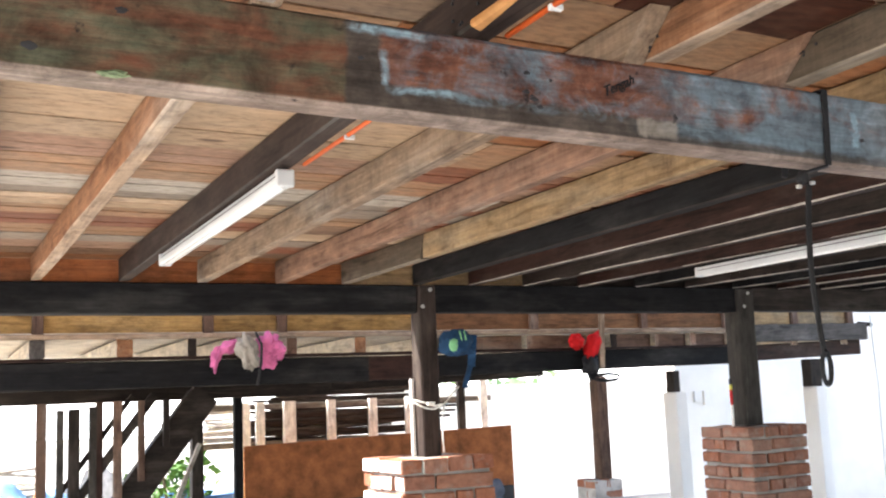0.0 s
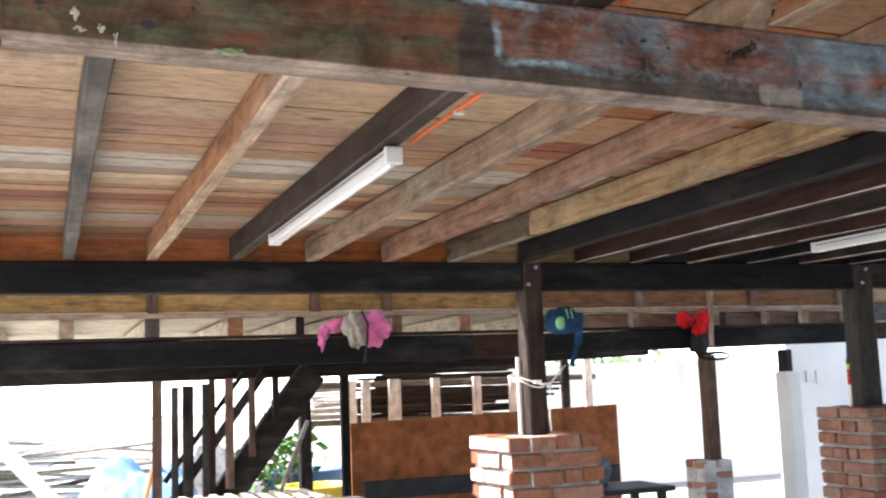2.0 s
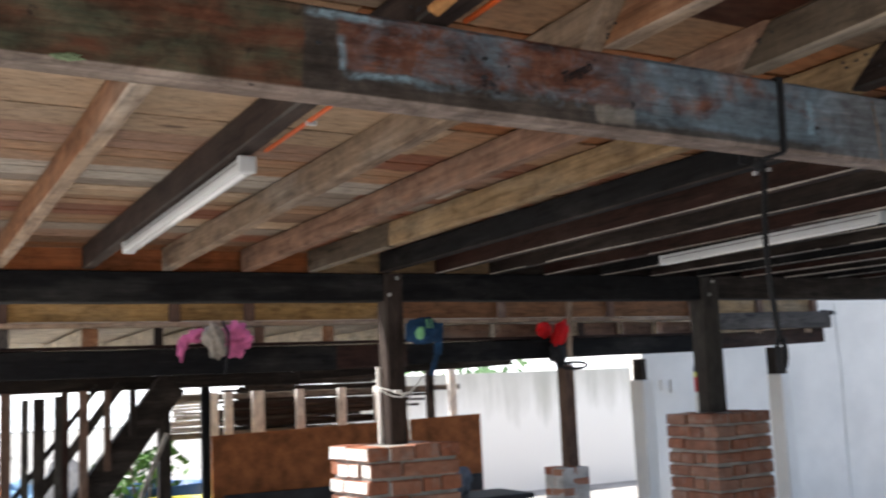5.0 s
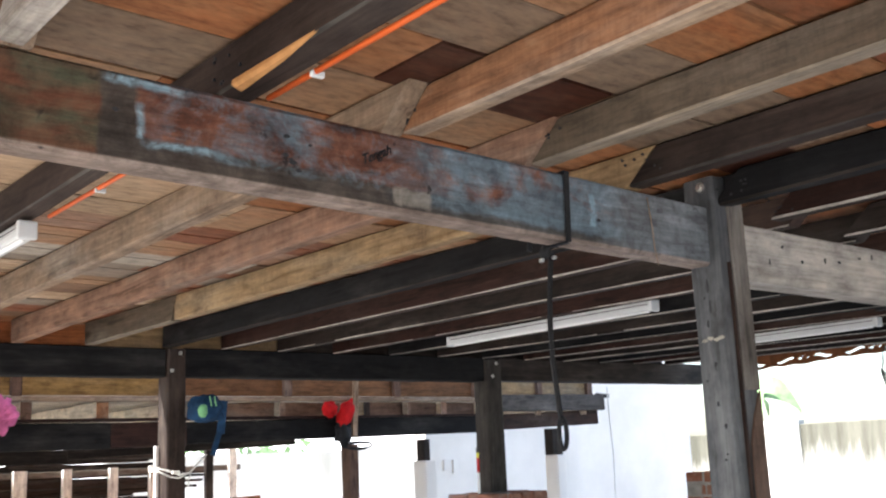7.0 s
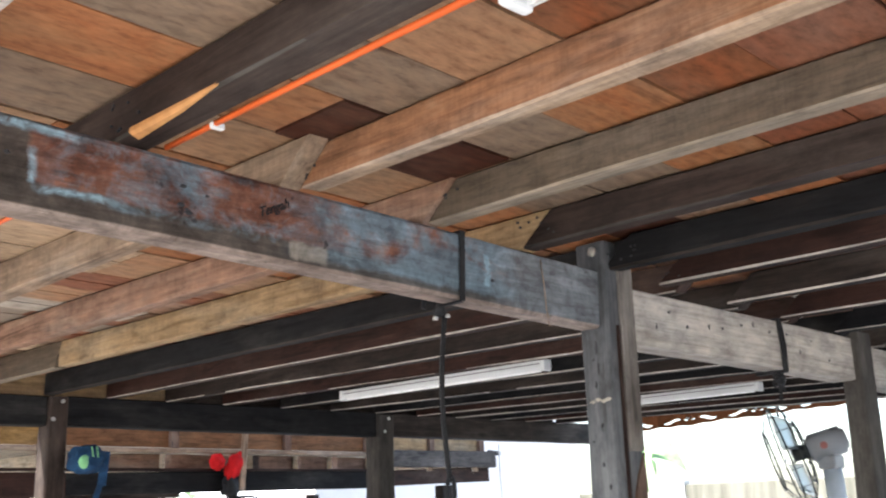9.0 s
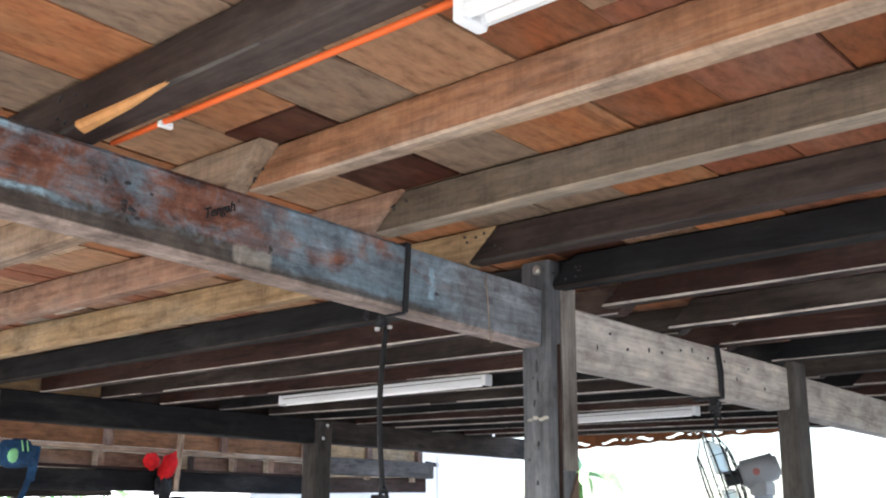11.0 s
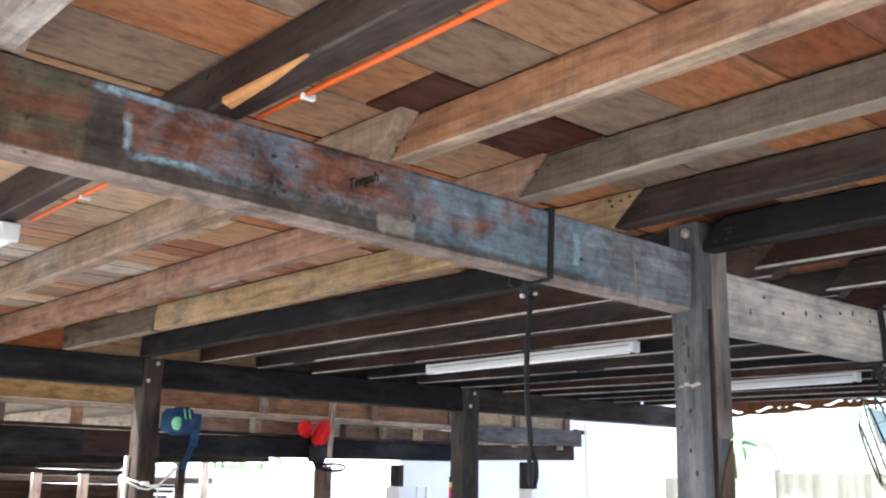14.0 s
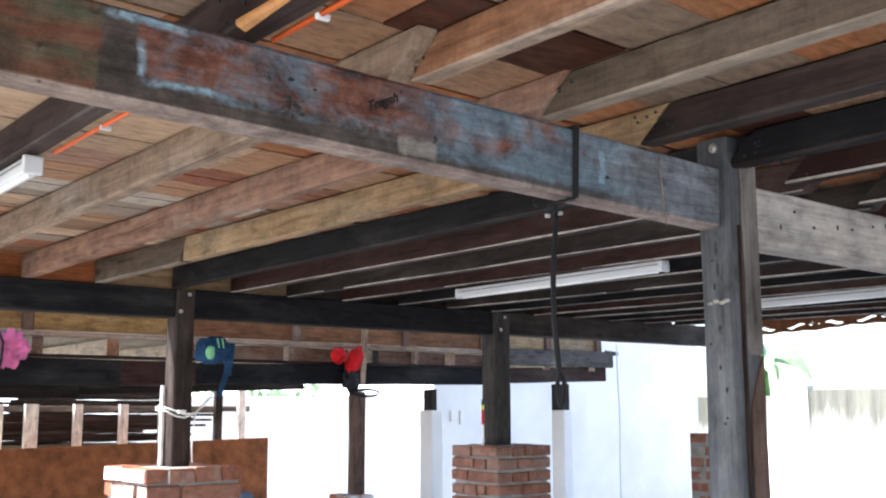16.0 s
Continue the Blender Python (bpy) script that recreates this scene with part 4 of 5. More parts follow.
put(part("handrail", timber((on_stair(1.05, -0.44), 6.985, 1.05), (on_stair(1.72, -0.44), 6.985, 1.72), 0.025, 0.03, 0.4, 0.002, 0.003, 231), wood("dark", "x")), st)

# ---- plywood sheet ----
bm = block(2.28, 4.74, 8.36, 8.385, 0.0, 1.355, 0.006)
for v in bm.verts:   # its top edge is not quite level
    if v.co.z > 1.0:
        v.co.z += 0.012 - 0.055 * (4.74 - v.co.x) / 2.46
tagged(part("plywood_sheet", bm, PLY), "orange brown plywood sheet standing on edge", "board")

# ---- straps, ropes, bolts and splinter at the front girder ----
rope = thing("hanging_strap", (1.29, 1.2, 1.96), "black rubber strap tied round the painted girder and hanging", "strap")
zt, zb = g1_top(1.29), g1_bot(1.29)
bm = bmesh.new()
timber((1.296, 1.2065, zt + 0.002), (1.291, 1.2065, zb - 0.003), 0.0125, 0.003, 0.02, 0.001, 0.001, 1, up=(0, 1, 0), bm=bm)
timber((1.296, 1.2065, zt + 0.003), (1.296, 1.285, zt + 0.003), 0.0125, 0.003, 0.05, 0.001, 0.001, 2, bm=bm)
timber((1.291, 1.2065, zb - 0.004), (1.262, 1.245, zb - 0.012), 0.012, 0.004, 0.02, 0.001, 0.001, 3, bm=bm)
timber((1.296, 1.283, zt), (1.27, 1.283, zb - 0.008), 0.012, 0.003, 0.05, 0.001, 0.001, 4, up=(0, 1, 0), bm=bm)
band_ob = put(part("band", bm, BLACK_RUBBER), rope)
bm = lump(0.012, 0.01, 0.014, 3, 0.4, 1.5, 2)
bmesh.ops.translate(bm, verts=bm.verts, vec=(1.262, 1.235, zb - 0.02))
put(part("knot", bm, BLACK_RUBBER), rope)
for k, off in enumerate((0.0, 0.010)):
    pts = [(1.272 - 0.02 * math.sin(min(1, s * 1.4) * math.pi * 0.5) + 0.020 * s * s + off, 1.235 + 0.004 * k, zb - 0.02 - s * 0.288) for s in [q / 14 for q in range(15)]]
    put(part("tail", tube(pts, 0.003, 6), BLACK_RUBBER, None, "", True), rope)
put(part("loop_end", tube([(1.278 + 0.009 * math.sin(a), 1.237, zb - 0.325 + 0.026 * math.cos(a)) for a in [q * math.pi / 8 for q in range(16)]], 0.0042, 6, True), BLACK_RUBBER, None, "", True), rope)
for dx, dz in ((0.014, -0.028), (-0.016, -0.036)):
    part("buckle", block(1.262 + dx - 0.004, 1.262 + dx + 0.004, 1.226, 1.232, zb + dz - 0.003, zb + dz + 0.003, 0.001), STEEL, band_ob, "small zinc buckle")

s2 = thing("hanging_strap", (2.44, 1.2, 1.95), "black strap knotted round the pale girder", "strap")
zt2, zb2 = 2.036, 1.914
for k, off in enumerate((0.0, 0.014)):
    bm = tube([(2.43 + off, 1.283, zt2 + 0.004), (2.43 + off, 1.206, zt2 + 0.004), (2.438 + off, 1.204, 1.975), (2.44 + off, 1.205, zb2 - 0.003), (2.44 + off, 1.283, zb2 - 0.004)], 0.0045, 6)
    put(part("band", bm, BLACK_RUBBER), s2)
bm = lump(0.022, 0.015, 0.022, 8, 0.5, 1.7, 3)
bmesh.ops.translate(bm, verts=bm.verts, vec=(2.425, 1.215, zb2 - 0.026))
put(part("knot", bm, BLACK_RUBBER), s2)
for k, (dx, dz) in enumerate(((-0.03, -0.02), (0.0, -0.055), (-0.012, -0.05), (0.02, -0.03))):
    put(part("tail", tube([(2.425, 1.215, zb2 - 0.026), (2.425 + dx * 0.6, 1.213, zb2 - 0.026 + dz * 0.5), (2.425 + dx, 1.212, zb2 - 0.026 + dz)], 0.003, 5), BLACK_RUBBER), s2)


def bolt(at, axis, r, host):
    """A galvanised bolt head with its washer, sunk into a post."""
    bm = bmesh.new()
    turn = {"x": Matrix.Rotation(radians(90), 4, "Y"), "y": Matrix.Rotation(radians(90), 4, "X")}[axis]
    bmesh.ops.create_cone(bm, cap_ends=True, segments=16, radius1=r, radius2=r, depth=0.004, matrix=Matrix.Translation(at) @ turn)
    bmesh.ops.create_cone(bm, cap_ends=True, segments=6, radius1=r * 0.55, radius2=r * 0.5, depth=0.014, matrix=Matrix.Translation(at) @ turn)
    ob = part("bolt", bm, STEEL, host, "galvanised bolt and washer")
    return ob


bolt((1.693, 1.220, 2.103), "x", 0.010, pN)
for at in ((1.858, 3.902, 2.062), (1.822, 3.902, 1.992)):
    bolt(at, "y", 0.008, p1)
for at in ((3.562, 3.903, 2.061), (3.535, 3.903, 1.997)):
    bolt(at, "y", 0.008, p2)
bolt((-0.582, 3.848, 2.005), "y", 0.012, pL)
bolt((-0.535, 3.848, 2.035), "y", 0.009, pL)

# pale split in the end of the dark joist
bm = bmesh.new()
ring0 = [bm.verts.new((0.6365 + 0.0015 + u, 1.165 + 0.01 * abs(u) * 50, joist_bottom(0.65, 1.16) + v)) for u, v in ((-0.004, 0.002), (0.0, -0.002), (0.013, -0.003), (0.012, 0.002), (-0.001, 0.011), (-0.004, 0.008))]
ring1 = [bm.verts.new((0.638 + u, 1.05, joist_bottom(0.65, 1.05) + v)) for u, v in ((-0.002, 0.004), (0.001, -0.001), (0.006, -0.0015), (0.006, 0.002), (0.0, 0.010), (-0.002, 0.008))]
tip = bm.verts.new((0.6385, 0.93, joist_bottom(0.65, 0.93) + 0.010))
for k in range(6):
    bm.faces.new((ring0[k], ring0[(k + 1) % 6], ring1[(k + 1) % 6], ring1[k]))
    bm.faces.new((ring1[k], ring1[(k + 1) % 6], tip))
bm.faces.new(ring0[::-1])
bmesh.ops.recalc_face_normals(bm, faces=bm.faces)
bmesh.ops.translate(bm, verts=bm.verts, vec=(-0.0035, 0.0, -0.003))
tagged(part("split_wood", bm, plain("fresh_split_wood", (0.46, 0.23, 0.09), 0.6, 0.12, 40)), "fresh pale orange split in a joist end", "splinter")

# nail heads round the splices
for i, xl in enumerate(BACK[4:10]):
    rr = random.Random(400 + i)
    for k in range(7):
        bm = bmesh.new()
        yy = 1.2 + rr.uniform(-0.085, 0.03)
        zz = joist_bottom(xl, yy) + rr.uniform(0.012, 0.055)
        bmesh.ops.create_cone(bm, cap_ends=True, segments=8, radius1=rr.uniform(0.0018, 0.003), radius2=0.0018, depth=0.004, matrix=Matrix.Translation((xl - 0.0005, yy, zz)) @ Matrix.Rotation(radians(90), 4, "Y"))
        tagged(part("nail_head", bm, CHARCOAL), "small rusty dark nail head in a joist", "nail", "nail heads")
for i in range(6):
    rr = random.Random(500 + i)
    bm = bmesh.new()
    zz = rr.uniform(1.5, 1.98)
    bmesh.ops.create_cone(bm, cap_ends=True, segments=8, radius1=rr.uniform(0.0018, 0.003), radius2=0.0015, depth=0.004, matrix=Matrix.Translation((1.6945, rr.uniform(1.205, 1.255), zz)) @ Matrix.Rotation(radians(90), 4, "Y"))
    part("nail_hole", bm, CHARCOAL, pN)

SLOT = ((1.694, 1.226, 1.905, 0.016), (1.694, 1.224, 1.864, 0.013), (1.694, 1.232, 1.832, 0.008), (1.694, 1.223, 1.752, 0.006), (1.694, 1.226, 1.677, 0.005), (1.694, 1.213, 1.635, 0.006))
for k, (xx, yy, zz, hh) in enumerate(SLOT):
    bm = lump(0.0016, 0.003, hh, 60 + k, 0.4, 1.6, 2)
    bmesh.ops.translate(bm, verts=bm.verts, vec=(xx, yy, zz))
    part("slot", bm, CHARCOAL, pN, "dark slot worn into the post")
SMEAR = plain("pale_smear", (0.30, 0.28, 0.24), 0.95, 0.25, 60)
for k, yy in enumerate((1.243, 1.230, 1.216, 1.204)):
    bm = lump(0.0012, 0.008, 0.004, 80 + k, 0.6, 2.0, 2)
    bmesh.ops.translate(bm, verts=bm.verts, vec=(1.6945, yy, 1.800 + 0.003 * (k % 2)))
    part("smear", bm, SMEAR, pN, "pale plaster smear")
rr = random.Random(77)
for k in range(12):
    bm = lump(0.005 if k % 3 else 0.003, 0.0015, 0.004 if k % 3 else 0.007, 90 + k, 0.5, 1.6, 2)
    bmesh.ops.translate(bm, verts=bm.verts, vec=(1.88 + 0.075 * k + rr.uniform(-0.02, 0.02), 1.2095, 1.978 + rr.uniform(-0.035, 0.04)))
    part("nail_hole", bm, CHARCOAL, g3, "dark nail hole")

# lamp holder showing over the pale girder
lh = thing("lamp_holder", (2.5, 1.2, 2.04), "small white lamp holder under a joist", "lamp")
bm = lump(0.022, 0.022, 0.02, 2, 0.02, 1, 3)
bmesh.ops.translate(bm, verts=bm.verts, vec=(2.53, 1.19, 2.072))
put(part("bulb", bm, WHITE_PLASTIC, None, "", True), lh)
bm = bmesh.new()
bmesh.ops.create_cone(bm, cap_ends=True, segments=16, radius1=0.02, radius2=0.024, depth=0.03, matrix=Matrix.Translation((2.53, 1.19, 2.092)))
put(part("base", bm, WHITE_PLASTIC), lh)

# ---- clothes and cables hanging at the back girders ----
PINK = plain("pink_cloth", (0.62, 0.16, 0.34), 0.9, 0.2, 12, 0, 0.3)
GREYCLOTH = plain("grey_cloth", (0.33, 0.30, 0.26), 0.95, 0.2, 14, 0, 0.3)
BLUECLOTH = plain("dark_blue_cloth", (0.02, 0.06, 0.13), 0.85, 0.25, 18, 0, 0.3)
GREENCLOTH = plain("mint_green_cloth", (0.22, 0.52, 0.26), 0.85, 0.15, 18)
REDCLOTH = plain("red_cloth", (0.52, 0.012, 0.014), 0.8, 0.2, 14, 0, 0.2)


def bundle(parent, name, at, r, seed, mat, amp=0.4, freq=1.6, label="", tilt=0):
    bm = lump(*r, seed, amp, freq, 4)
    bmesh.ops.transform(bm, matrix=Matrix.Translation(at) @ Matrix.Rotation(radians(tilt), 4, "Y"), verts=bm.verts)
    return put(part(name, bm, mat, None, label, True), parent)


cl = thing("clothes_bundle", (1.58, 5.68, 1.9), "pink and grey cloth bundle hung on a girder", "clothes")
bundle(cl, "pink_sleeve", (1.69, 5.68, 1.925), (0.085, 0.06, 0.10), 11, PINK, 0.5, 1.5)
bundle(cl, "pink_fold", (1.735, 5.67, 1.92), (0.06, 0.05, 0.055), 12, PINK, 0.5, 1.8)
bundle(cl, "grey_cloth", (1.575, 5.66, 1.92), (0.062, 0.05, 0.095), 13, GREYCLOTH, 0.45, 1.9, "crumpled grey cloth", -15)
bundle(cl, "pink_strip", (1.475, 5.69, 1.945), (0.08, 0.035, 0.035), 14, PINK, 0.4, 1.8, "", -20)
bundle(cl, "pink_loop", (1.405, 5.69, 1.89), (0.030, 0.03, 0.075), 15, PINK, 0.5, 1.6, "", 12)
put(part("cord", tube([(1.61, 5.63, 2.02), (1.635, 5.60, 1.95), (1.635, 5.615, 1.86), (1.632, 5.64, 1.80), (1.622, 5.65, 1.73)], 0.007, 6), BLACK_RUBBER, None, "black cord", True), cl)

bl = thing("cap_and_strap", (1.93, 3.86, 1.85), "dark blue and mint green cap with a long blue strap", "cap")
cap_ob = bundle(bl, "cap", (1.948, 3.86, 1.835), (0.078, 0.05, 0.062), 21, BLUECLOTH, 0.35, 1.5)
bundle(bl, "panel", (1.918, 3.822, 1.828), (0.022, 0.012, 0.028), 22, GREENCLOTH, 0.15, 1.2, "mint green panel")
put(part("strap", timber((2.02, 3.85, 1.87), (2.005, 3.85, 1.74), 0.028, 0.008, 0.02, 0.006, 0.002, 3, up=(0, 1, 0)), BLUECLOTH), bl)
put(part("strap_end", timber((2.005, 3.85, 1.75), (1.972, 3.85, 1.655), 0.022, 0.006, 0.02, 0.006, 0.002, 4, up=(0, 1, 0)), BLUECLOTH), bl)
for dx in (-0.008, 0.012):
    part("green_stripe", timber((1.95 + dx, 3.815, 1.885), (1.958 + dx, 3.812, 1.845), 0.005, 0.004, 0.01, 0.001, 0.001, 5, up=(0, 1, 0)), GREENCLOTH, cap_ob, "mint green stripe")

rd = thing("red_bag", (3.85, 5.72, 1.9), "red and black cloth bag hung on a girder", "bag")
bundle(rd, "red_pouch", (3.765, 5.74, 1.95), (0.05, 0.06, 0.055), 31, REDCLOTH, 0.35, 1.6)
bundle(rd, "red_fold", (3.895, 5.75, 1.925), (0.05, 0.045, 0.105), 32, REDCLOTH, 0.3, 1.5, "", 25)
bundle(rd, "black_fold", (3.875, 5.75, 1.79), (0.06, 0.045, 0.085), 33, BLACK_RUBBER, 0.45, 1.7, "black cloth fold")
for k in range(3):
    put(part("cord_loop", tube([(3.985 + (0.085 + 0.012 * k) * math.cos(a), 5.72 + 0.01 * k, 1.715 + (0.015 + 0.006 * k) * math.sin(a)) for a in [q * math.pi / 10 for q in range(20)]], 0.004, 5, True), BLACK_RUBBER, None, "black cord", True), rd)
tagged(part("stick", timber((3.975, 5.74, 2.15), (3.952, 5.74, 1.775), 0.04, 0.02, 0.1, 0.001, 0.002, 77), wood("tan", "z")), "thin upright brown stick against the girder", "stick")

cb = thing("white_cable", (1.8, 3.85, 1.6), "white cable looped round the dark post", "cable")
WCABLE = plain("white_cable", (0.72, 0.72, 0.68), 0.5, 0.05, 8, 0, 0)
for k in range(2):
    pts = [(1.745, 3.93, 1.612 - 0.01 * k), (1.765, 3.89, 1.612 - 0.012 * k), (1.80, 3.86, 1.598 - 0.02 * k), (1.84, 3.87, 1.585 - 0.012 * k), (1.885, 3.87, 1.592), (1.92, 3.87, 1.625), (1.95, 3.86, 1.66)]
    put(part("cable", tube(pts, 0.0035, 6), WCABLE, None, "", True), cb)
put(part("cable_drop", tube([(1.885, 3.87, 1.592), (1.872, 3.86, 1.53), (1.868, 3.86, 1.46), (1.872, 3.86, 1.40)], 0.003, 6), WCABLE, None, "", True), cb)
put(part("switch", block(1.80, 1.832, 3.842, 3.856, 1.588, 1.602, 0.003), WCABLE), cb)
tagged(part("white_batten", timber((1.796, 3.985, 1.387), (1.796, 3.985, 1.70), 0.014, 0.02, 0.1, 0.001, 0.002, 8), WHITE_PAINT), "narrow white batten beside the dark post", "batten")

lv = thing("spirit_level", (3.43, 3.95, 1.42), "narrow red, yellow and white level leaning on a post", "tool")
for nm, z0, z1, col in (("white_end", 1.42, 1.53, (0.8, 0.8, 0.78)), ("red_body", 1.53, 1.60, (0.55, 0.03, 0.03)), ("yellow_band", 1.60, 1.625, (0.75, 0.7, 0.1)), ("black_end", 1.625, 1.652, (0.02, 0.02, 0.02))):
    put(part(nm, block(3.432, 3.442, 3.93, 3.94, z0, z1, 0.001), plain("level_" + nm, col, 0.5, 0.08, 10), None), lv)
tagged(part("thin_cable", tube([(6.47, 5.78, 2.12), (6.475, 5.78, 1.85), (6.49, 5.78, 1.6), (6.48, 5.78, 1.3), (6.475, 5.78, 1.0), (6.475, 5.78, 0.0)], 0.006, 6), WCABLE, None, "", True), "thin grey cable hanging from the platform corner", "cable")
tagged(part("peg", timber((6.36, YB, 2.06), (6.5, YB, 2.05), 0.02, 0.03, 0.1, 0.001, 0.002, 9), wood("dark", "x")), "dark wooden peg at the platform corner", "peg")
sw = thing("switch_box", (7.03, 8.49, 1.5), "white switch box on the white wall", "switch")
put(part("box", block(6.93, 7.03, 8.475, 8.499, 1.49, 1.60, 0.004), WHITE_PAINT), sw)
put(part("cover", block(7.05, 7.12, 8.47, 8.499, 1.46, 1.60, 0.004), WHITE_PAINT), sw)

# ---- fascia with fretwork at the house edge ----
FX = 5.06
fa = thing("fretwork_fascia", (FX, 1.0, 2.1), "brown fascia board with fretwork scrolls under it", "fascia")
RUST = plain("rust_brown_paint", (0.20, 0.075, 0.03), 0.7, 0.15, 8)
LEVEL = (lambda y: 2.010 + (3.4 - y) * 0.036)   # foot of the board, rising to the front


def fret_panel(yc, half):
    """One length of sawn fretwork: a scalloped board with a flower and two curling leaves cut through it."""
    bm = bmesh.new()
    edges = []

    def loop(pts):
        vs = [bm.verts.new((FX - 0.009, y, LEVEL(y) + z)) for y, z in pts]
        edges.extend(bm.edges.new((p, q)) for p, q in zip(vs, vs[1:] + vs[:1]))

    n = 24
    foot = [(yc - half + 2 * half * q / n, 0.003 * math.cos(2 * math.pi * q / n) + 0.0025 * math.cos(6 * math.pi * q / n)) for q in range(n + 1)]
    loop(foot + [(yc + half, 0.16), (yc - half, 0.16)])
    for a in (20, 65, 115, 160):   # petals
        ca, sa = math.cos(radians(a)), math.sin(radians(a))
        loop([(yc + ca * u - sa * w, 0.020 + (sa * u + ca * w) * 0.75) for u, w in ((0.008, 0), (0.02, 0.006), (0.034, 0.005), (0.043, 0), (0.034, -0.005), (0.02, -0.006))])
    for sgn in (-1, 1):   # leaves
        mid = [(0.055 + 0.115 * q / 8, 0.027 + 0.008 * math.sin(math.pi * (0.2 + 1.6 * q / 8)), 0.0022 + 0.0062 * math.sin(math.pi * q / 8)) for q in range(9)]
        loop([(yc + sgn * y, z + w) for y, z, w in mid] + [(yc + sgn * y, z - w) for y, z, w in reversed(mid)])
    bmesh.ops.triangle_fill(bm, use_beauty=True, use_dissolve=False, edges=edges, normal=(-1, 0, 0))
    out = bmesh.ops.extrude_face_region(bm, geom=bm.faces[:])
    bmesh.ops.translate(bm, verts=[g for g in out["geom"] if isinstance(g, bmesh.types.BMVert)], vec=(0.018, 0, 0))
    bmesh.ops.recalc_face_normals(bm, faces=bm.faces)
    return bm


y = 3.105 - 0.408 * 12
while y < 3.6:
    put(part("fret_panel", fret_panel(y, 0.2035), RUST), fa)
    y += 0.408

# ---- pedestal fan ----
FG = plain("fan_grey", (0.30, 0.32, 0.34), 0.45, 0.08, 6, 0, 0)
FB = plain("fan_cage_black", (0.03, 0.035, 0.035), 0.4, 0.1, 10, 0, 0)
FL = plain("fan_pole_blue_grey", (0.42, 0.48, 0.55), 0.5, 0.08, 6, 0, 0)
BLADE = plain("clear_fan_blade", (0.42, 0.47, 0.50), 0.4, 0.05, 5, 0, 0)   # translucent plastic
BLADE.node_tree.nodes["Principled BSDF"].inputs["Transmission Weight"].default_value = 0.75
BLADE.node_tree.nodes["Principled BSDF"].inputs["IOR"].default_value = 1.1
hub = Vector((4.395, 2.155, 1.80))
ax = Vector((-0.488, 0.817, -0.28)).normalized()
fn = thing("pedestal_fan", (4.5, 2.1, 0), "grey pedestal fan with a black wire cage", "fan")
bx = ax.orthogonal().normalized()
by = ax.cross(bx)


def ringpts(c, r, n=28):
    return [c + bx * (r * math.cos(2 * math.pi * q / n)) + by * (r * math.sin(2 * math.pi * q / n)) for q in range(n)]


R = 0.22
for off, rr in ((0.0, R), (0.045, R), (0.10, R * 0.6), (-0.03, R * 0.6)):
    put(part("cage_ring", tube(ringpts(hub + ax * (off + 0.02), rr), 0.0042, 6, True), FB, None, "", True), fn)
for q in range(16):
    a = 2 * math.pi * q / 16
    d = bx * math.cos(a) + by * math.sin(a)
    put(part("cage_wire", tube([hub + ax * 0.13 + d * 0.03, hub + ax * 0.12 + d * R * 0.6, hub + ax * 0.08 + d * R, hub + ax * 0.02 + d * R, hub - ax * 0.02 + d * R * 0.6, hub - ax * 0.03 + d * 0.05], 0.0016, 5), FB, None, "", True), fn)
for q in range(3):
    a = 2 * math.pi * q / 3 + 0.4
    bm = bmesh.new()
    n = 8
    rows = []
    for i in range(n + 1):
        r = 0.04 + (R - 0.06) * i / n
        row = []
        for j in range(5):
            ang = a + (j - 2) * 0.16 * (1.1 - 0.3 * i / n) + 0.2 * i / n
            row.append(bm.verts.new(hub + ax * (0.04 + 0.016 * (j - 2)) + bx * (r * math.cos(ang)) + by * (r * math.sin(ang))))
        rows.append(row)
    for r0, r1 in zip(rows, rows[1:]):
        for j in range(4):
            bm.faces.new((r0[j], r0[j + 1], r1[j + 1], r1[j]))
    bmesh.ops.solidify(bm, geom=bm.faces[:], thickness=0.003)
    put(part("blade", bm, BLADE, None, "", True), fn)
rot = Vector((0, 0, 1)).rotation_difference(ax).to_matrix().to_4x4()
bm = bmesh.new()
bmesh.ops.create_cone(bm, cap_ends=True, segments=28, radius1=0.060, radius2=0.064, depth=0.17, matrix=Matrix.Translation(hub - ax * 0.115) @ rot)
bmesh.ops.bevel(bm, geom=[e for e in bm.edges if e.calc_face_angle(0) > 0.8], offset=0.015, segments=3, affect="EDGES")
motor = put(part("motor", bm, FG, None, "", True), fn)
bm = bmesh.new()
bmesh.ops.create_cone(bm, cap_ends=True, segments=20, radius1=0.035, radius2=0.03, depth=0.07, matrix=Matrix.Translation(hub + ax * 0.0) @ rot)
part("hub", bm, FB, motor, "", True)
mc = hub - ax * 0.125
bm = bmesh.new()
toward = (Vector((0, 0, 1.6)) - mc)
toward = (toward - ax * toward.dot(ax)).normalized()
bmesh.ops.create_cone(bm, cap_ends=True, segments=16, radius1=0.016, radius2=0.016, depth=0.003, matrix=Matrix.Translation(mc + ax * 0.03 + toward * 0.0635) @ Vector((0, 0, 1)).rotation_difference(toward).to_matrix().to_4x4())
part("badge", bm, plain("red_badge", (0.30, 0.12, 0.11), 0.5, 0.1, 20), motor, "small red round badge")
put(part("pole", tube([mc - Vector((0, 0, 0.06)), mc - Vector((-0.02, 0, 0.25)), Vector((mc.x + 0.03, mc.y, 0.05))], 0.04, 14), FL, None, "", True), fn)
put(part("bracket", block(mc.x - 0.05, mc.x + 0.05, mc.y - 0.04, mc.y + 0.04, mc.z - 0.11, mc.z - 0.05, 0.01), FG), fn)
bm = bmesh.new()
